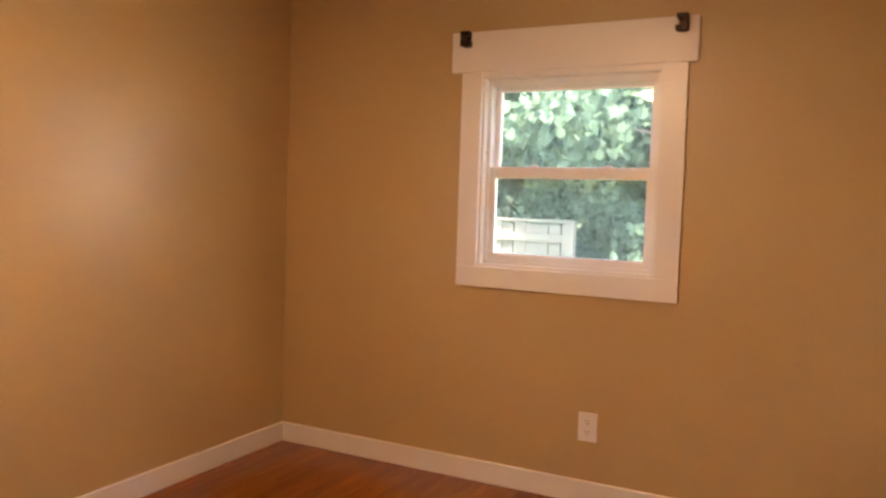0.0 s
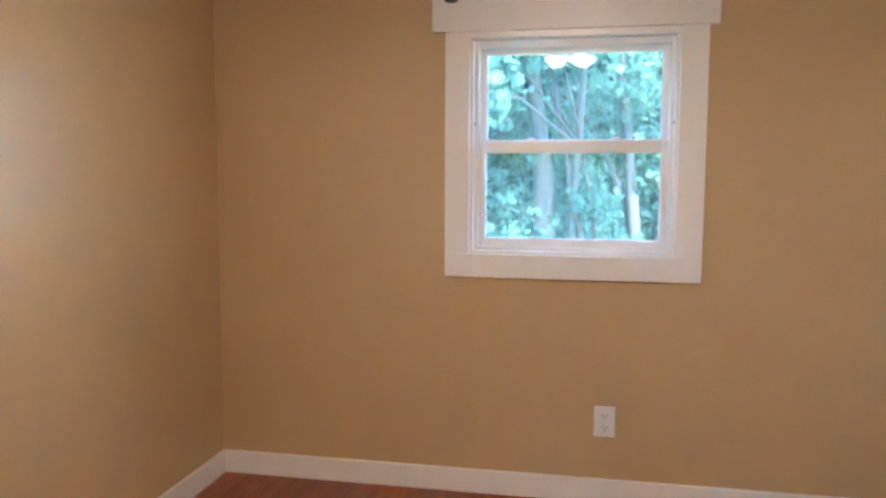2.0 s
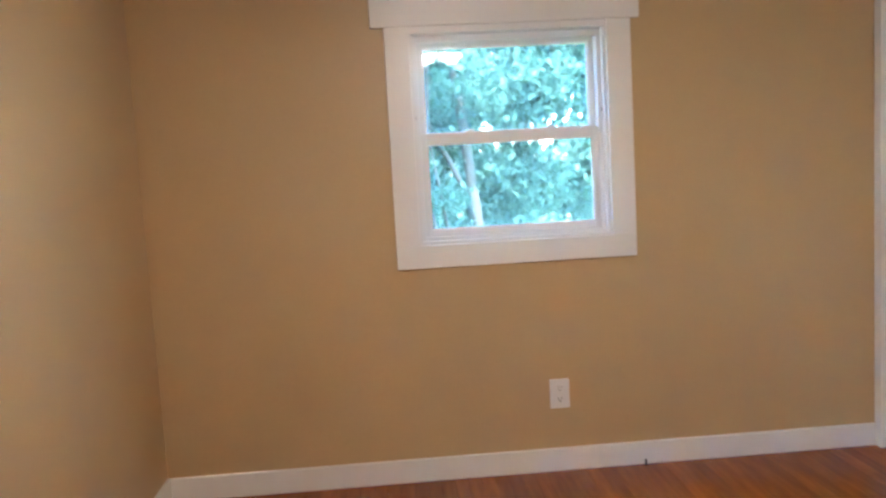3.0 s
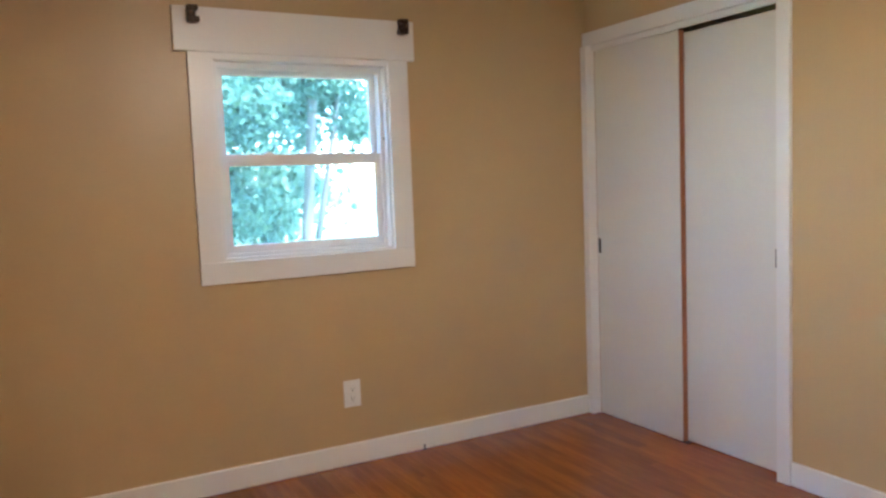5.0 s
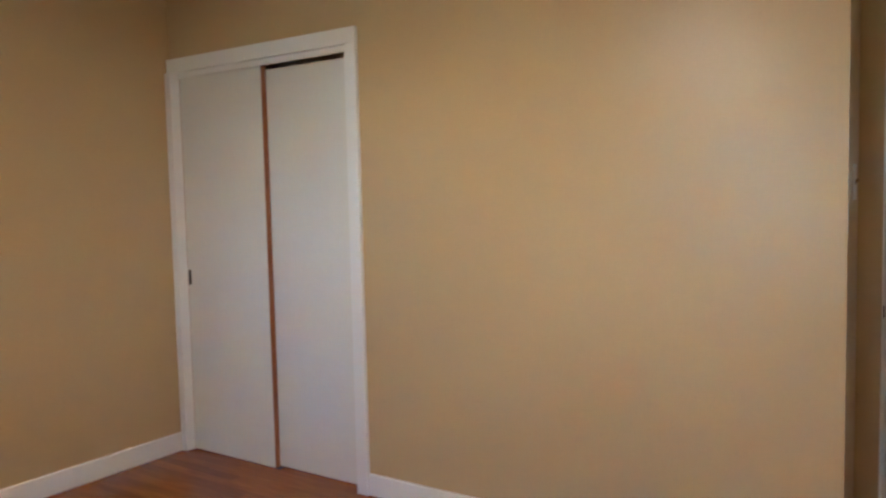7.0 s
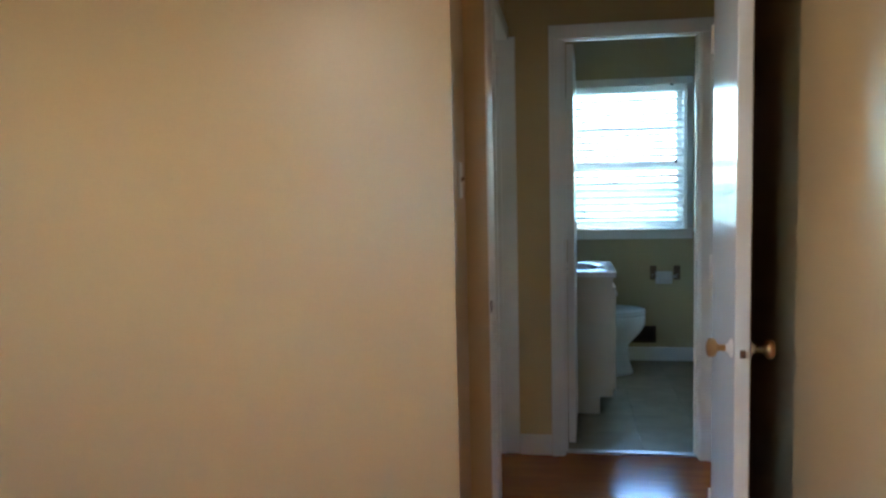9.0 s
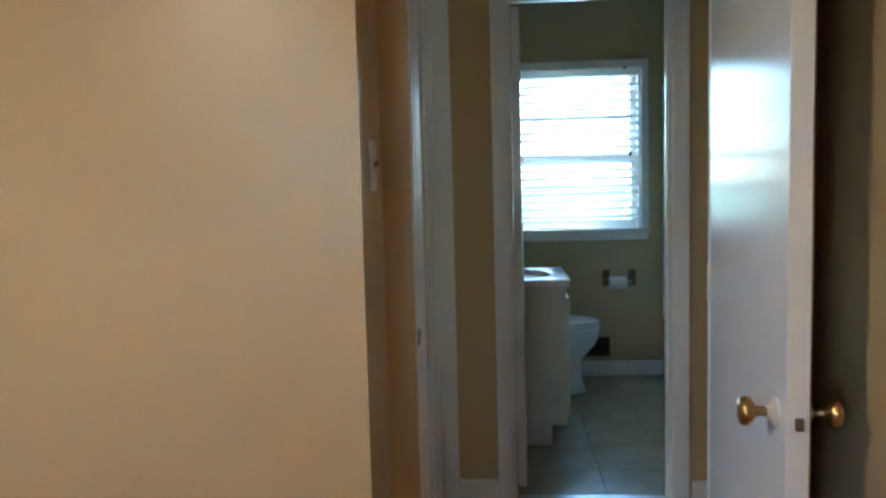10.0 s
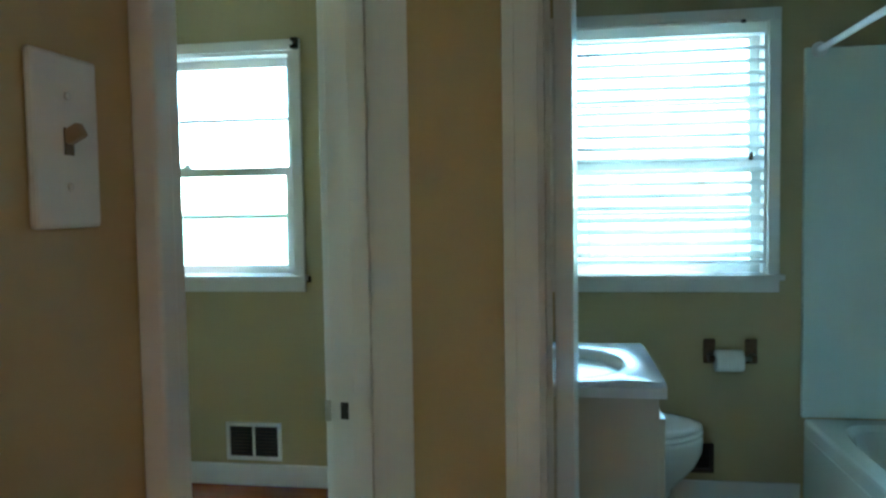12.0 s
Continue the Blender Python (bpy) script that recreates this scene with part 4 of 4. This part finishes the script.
# multi-stemmed tree straight behind the window
tree("old multi-stemmed maple with thick dark trunk", (-2.0, 5.2, -0.6),
     [([(0, 0, 0), (-0.02, 0, 0.9), (-0.05, 0.1, 1.9), (-0.2, 0.2, 3.0), (-0.3, 0.2, 4.0)], 0.15, 0.07),
      ([(0.20, 0, 0.0), (0.24, 0.05, 1.2), (0.30, 0.1, 2.2), (0.4, 0.2, 3.8)], 0.055, 0.035),
      ([(0.52, 0, 0.0), (0.40, 0.0, 1.1), (0.22, 0.1, 1.9), (-0.05, 0.2, 3.4)], 0.045, 0.025),
      ([(0.66, 0.1, 0.0), (0.52, 0.1, 1.2), (0.36, 0.1, 2.2)], 0.025, 0.012)],
     clumps_in(R, 30, (-3.4, -1.3, 2.65), (1.0, 0.8, 4.6), (0.4, 0.65)), 13000, 0.13, BARK, LEAF, 1)
# pale leaning stems further back
tree("slender pale leaning tree behind the house", (-1.15, 6.6, -0.6),
     [([(0.25, 0, 0), (0.12, 0, 1.4), (0.0, 0.05, 2.6), (-0.12, 0.1, 3.6), (-0.16, 0.1, 5.2)], 0.08, 0.05),
      ([(0.25, 0.1, 0.3), (0.0, 0.1, 1.7), (-0.45, 0.2, 2.6), (-1.0, 0.3, 3.2)], 0.045, 0.025)],
     clumps_in(R, 20, (-1.8, -0.3, 2.3), (1.2, 1.8, 4.6), (0.4, 0.7)) + clumps_in(R, 9, (-1.9, 0.4, 0.7), (0.9, 1.8, 2.2), (0.3, 0.5)), 13000, 0.085, PALE_BARK, LEAF, 2)
tree("pale forked tree beside the sunlit yard", (0.45, 6.4, -0.6),
     [([(0, 0, 0), (0.05, 0, 1.3), (0.15, 0, 2.4), (0.34, 0.1, 4.2)], 0.085, 0.06),
      ([(0.1, 0, 0.8), (0.35, 0, 2.0), (0.62, 0.1, 3.2), (0.85, 0.2, 4.6)], 0.045, 0.03)],
     clumps_in(R, 16, (-1.3, -0.6, 2.5), (1.7, 1.5, 4.8), (0.35, 0.6)) + clumps_in(R, 9, (0.1, -0.2, 2.75), (1.5, 0.6, 3.7), (0.3, 0.45)) + clumps_in(R, 7, (-1.3, 0.3, 0.9), (0.25, 1.4, 2.4), (0.3, 0.5)), 15000, 0.085, PALE_BARK, LEAF, 3)
# low growth
bush = thing("shrub", "loose green shrub under the trees", "shrub", Matrix.Translation((-0.9, 5.2, -0.6)))
R2 = np.random.default_rng(11)
bm = bmesh.new()
for k in range(9):
    a = k * 0.7
    tube([(0.1 * math.cos(a), 0.1 * math.sin(a), 0), (0.3 * math.cos(a), 0.3 * math.sin(a), 0.6), (0.7 * math.cos(a), 0.6 * math.sin(a), 1.2)], [0.015, 0.01, 0.004], 6, bm)
part("stems", bm, BARK, bush)
cr = new("leaves", leaf_mesh("leaves", LEAF, clumps_in(R, 10, (-1.7, -0.3, 0.3), (-0.5, 0.8, 1.5), (0.25, 0.4)) + clumps_in(R, 7, (-0.5, -0.3, 0.2), (1.4, 0.6, 1.2), (0.22, 0.38)), 5000, 0.075, R2, 0.55))
cr.parent = bush
cr["kind"] = "stuff"
bush = thing("shrub", "tall dense green shrub beside the fence", "shrub", Matrix.Translation((-2.35, 5.6, -0.6)))
bm = bmesh.new()
for k in range(9):
    a = k * 0.7
    tube([(0.1 * math.cos(a), 0.1 * math.sin(a), 0), (0.3 * math.cos(a), 0.3 * math.sin(a), 0.8), (0.55 * math.cos(a), 0.5 * math.sin(a), 1.6)], [0.015, 0.01, 0.004], 6, bm)
part("stems", bm, BARK, bush)
cr = new("leaves", leaf_mesh("leaves", LEAF, clumps_in(R, 28, (-1.5, -0.3, 0.3), (0.75, 0.5, 2.1), (0.25, 0.42)), 10000, 0.085, np.random.default_rng(12), 0.55))
cr.parent = bush
cr["kind"] = "stuff"
tree("leafy maple hanging over the fence", (-5.2, 6.2, -0.6),
     [([(0, 0, 0), (0.05, 0, 1.5), (0.1, 0.1, 2.8), (0.3, 0.1, 4.6)], 0.2, 0.1), ([(0.1, 0, 1.4), (0.8, -0.2, 2.4), (1.8, -0.5, 3.1)], 0.08, 0.03)],
     clumps_in(R, 32, (-2.4, -1.4, 2.5), (2.8, 1.2, 5.0), (0.45, 0.75)), 15000, 0.125, BARK, LEAF, 4)
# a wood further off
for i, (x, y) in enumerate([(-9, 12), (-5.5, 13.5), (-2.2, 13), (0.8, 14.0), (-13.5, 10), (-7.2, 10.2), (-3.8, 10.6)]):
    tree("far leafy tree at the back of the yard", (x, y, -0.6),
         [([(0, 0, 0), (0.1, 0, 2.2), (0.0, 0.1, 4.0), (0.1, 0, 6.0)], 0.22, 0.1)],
         clumps_in(R, 34, (-2.2, -1.5, 0.7 + (i % 3) * 0.3), (2.2, 1.5, 5.6), (0.6, 1.0)), 13000, 0.17, BARK, LEAF_HAZED, 20 + i, 0.6)

# ------------------------------------------------------------------ floor strips and tiles, last
def strips(x0, x1, y0, y1, width, rng, parent, single):
    """Oak strips along y. Singles become objects on a few shared meshes; otherwise one joined sheet."""
    meshes = {}
    bm = None if single else bmesh.new()
    x = x0
    while x < x1 - 0.001:
        w = min(width, x1 - x)
        y = y0
        first = True
        while y < y1 - 0.001:
            ln = round(rng.choice((0.75, 1.0, 1.25, 1.5)) * (rng.choice((0.4, 0.6, 0.8, 1.0)) if first else 1.0), 2)
            first = False
            ln = min(ln, y1 - y)
            if y1 - y - ln < 0.2:
                ln = y1 - y
            if single:
                key = (round(ln, 3), round(w, 4))
                if key not in meshes:
                    b = bmesh.new()
                    g = 0.0002
                    v = [b.verts.new(c) for c in ((g, g, -0.016), (w - g, g, -0.016), (w - g, ln - g, -0.016), (g, ln - g, -0.016),
                                                  (g, g, -0.0004), (w - g, g, -0.0004), (w - g, ln - g, -0.0004), (g, ln - g, -0.0004),
                                                  (2 * g, 2 * g, 0), (w - 2 * g, 2 * g, 0), (w - 2 * g, ln - 2 * g, 0), (2 * g, ln - 2 * g, 0))]
                    for lo in (0, 4):
                        for i in range(4):
                            b.faces.new((v[lo + i], v[lo + (i + 1) % 4], v[lo + 4 + (i + 1) % 4], v[lo + 4 + i]))
                    b.faces.new(v[8:])
                    meshes[key] = mesh_of("plank", b, FLOOR_WOOD)
                o = new("plank", meshes[key])
                o.parent = parent
                o.location = (x, y, rng.uniform(-0.0001, 0.0001))
            else:
                box(bm, x + 0.0004, x + w - 0.0004, y + 0.0004, y + ln - 0.0004, -0.016, 0.0)
            y += ln
        x += width
    return bm


R = random.Random(3)
strips(WEST + 0.001, 0.30, SOUTH, -0.0005, 0.057, R, floor, True)
for area in ((0.30, HALL + 0.03, -5.598, -3.15), (0.501, EAST_WALL - 0.001, -3.15, -0.001)):
    o = part("planks", strips(*area, 0.057, R, floor, False), FLOOR_WOOD, floor)
    o["kind"] = "stuff"

tile_floor = structure("floor_bathroom", boxes((HALL + 0.075, EAST_WALL, -5.3, -3.30, -0.015, -0.003)), GROUT, "grey-green vinyl tile bathroom floor", "floor")
b = bmesh.new()
box(b, 0.0006, 0.3044, 0.0006, 0.3044, -0.004, 0.0)
tile_mesh = mesh_of("tile", b, TILE)
for i in range(7):
    for j in range(5):
        x, y = HALL + 0.076 + i * 0.305, -3.305 - (j + 1) * 0.305
        if x + 0.304 < EAST_WALL + 0.28:
            o = new("tile", tile_mesh)
            o.parent = tile_floor
            o.location = (x, y, 0)
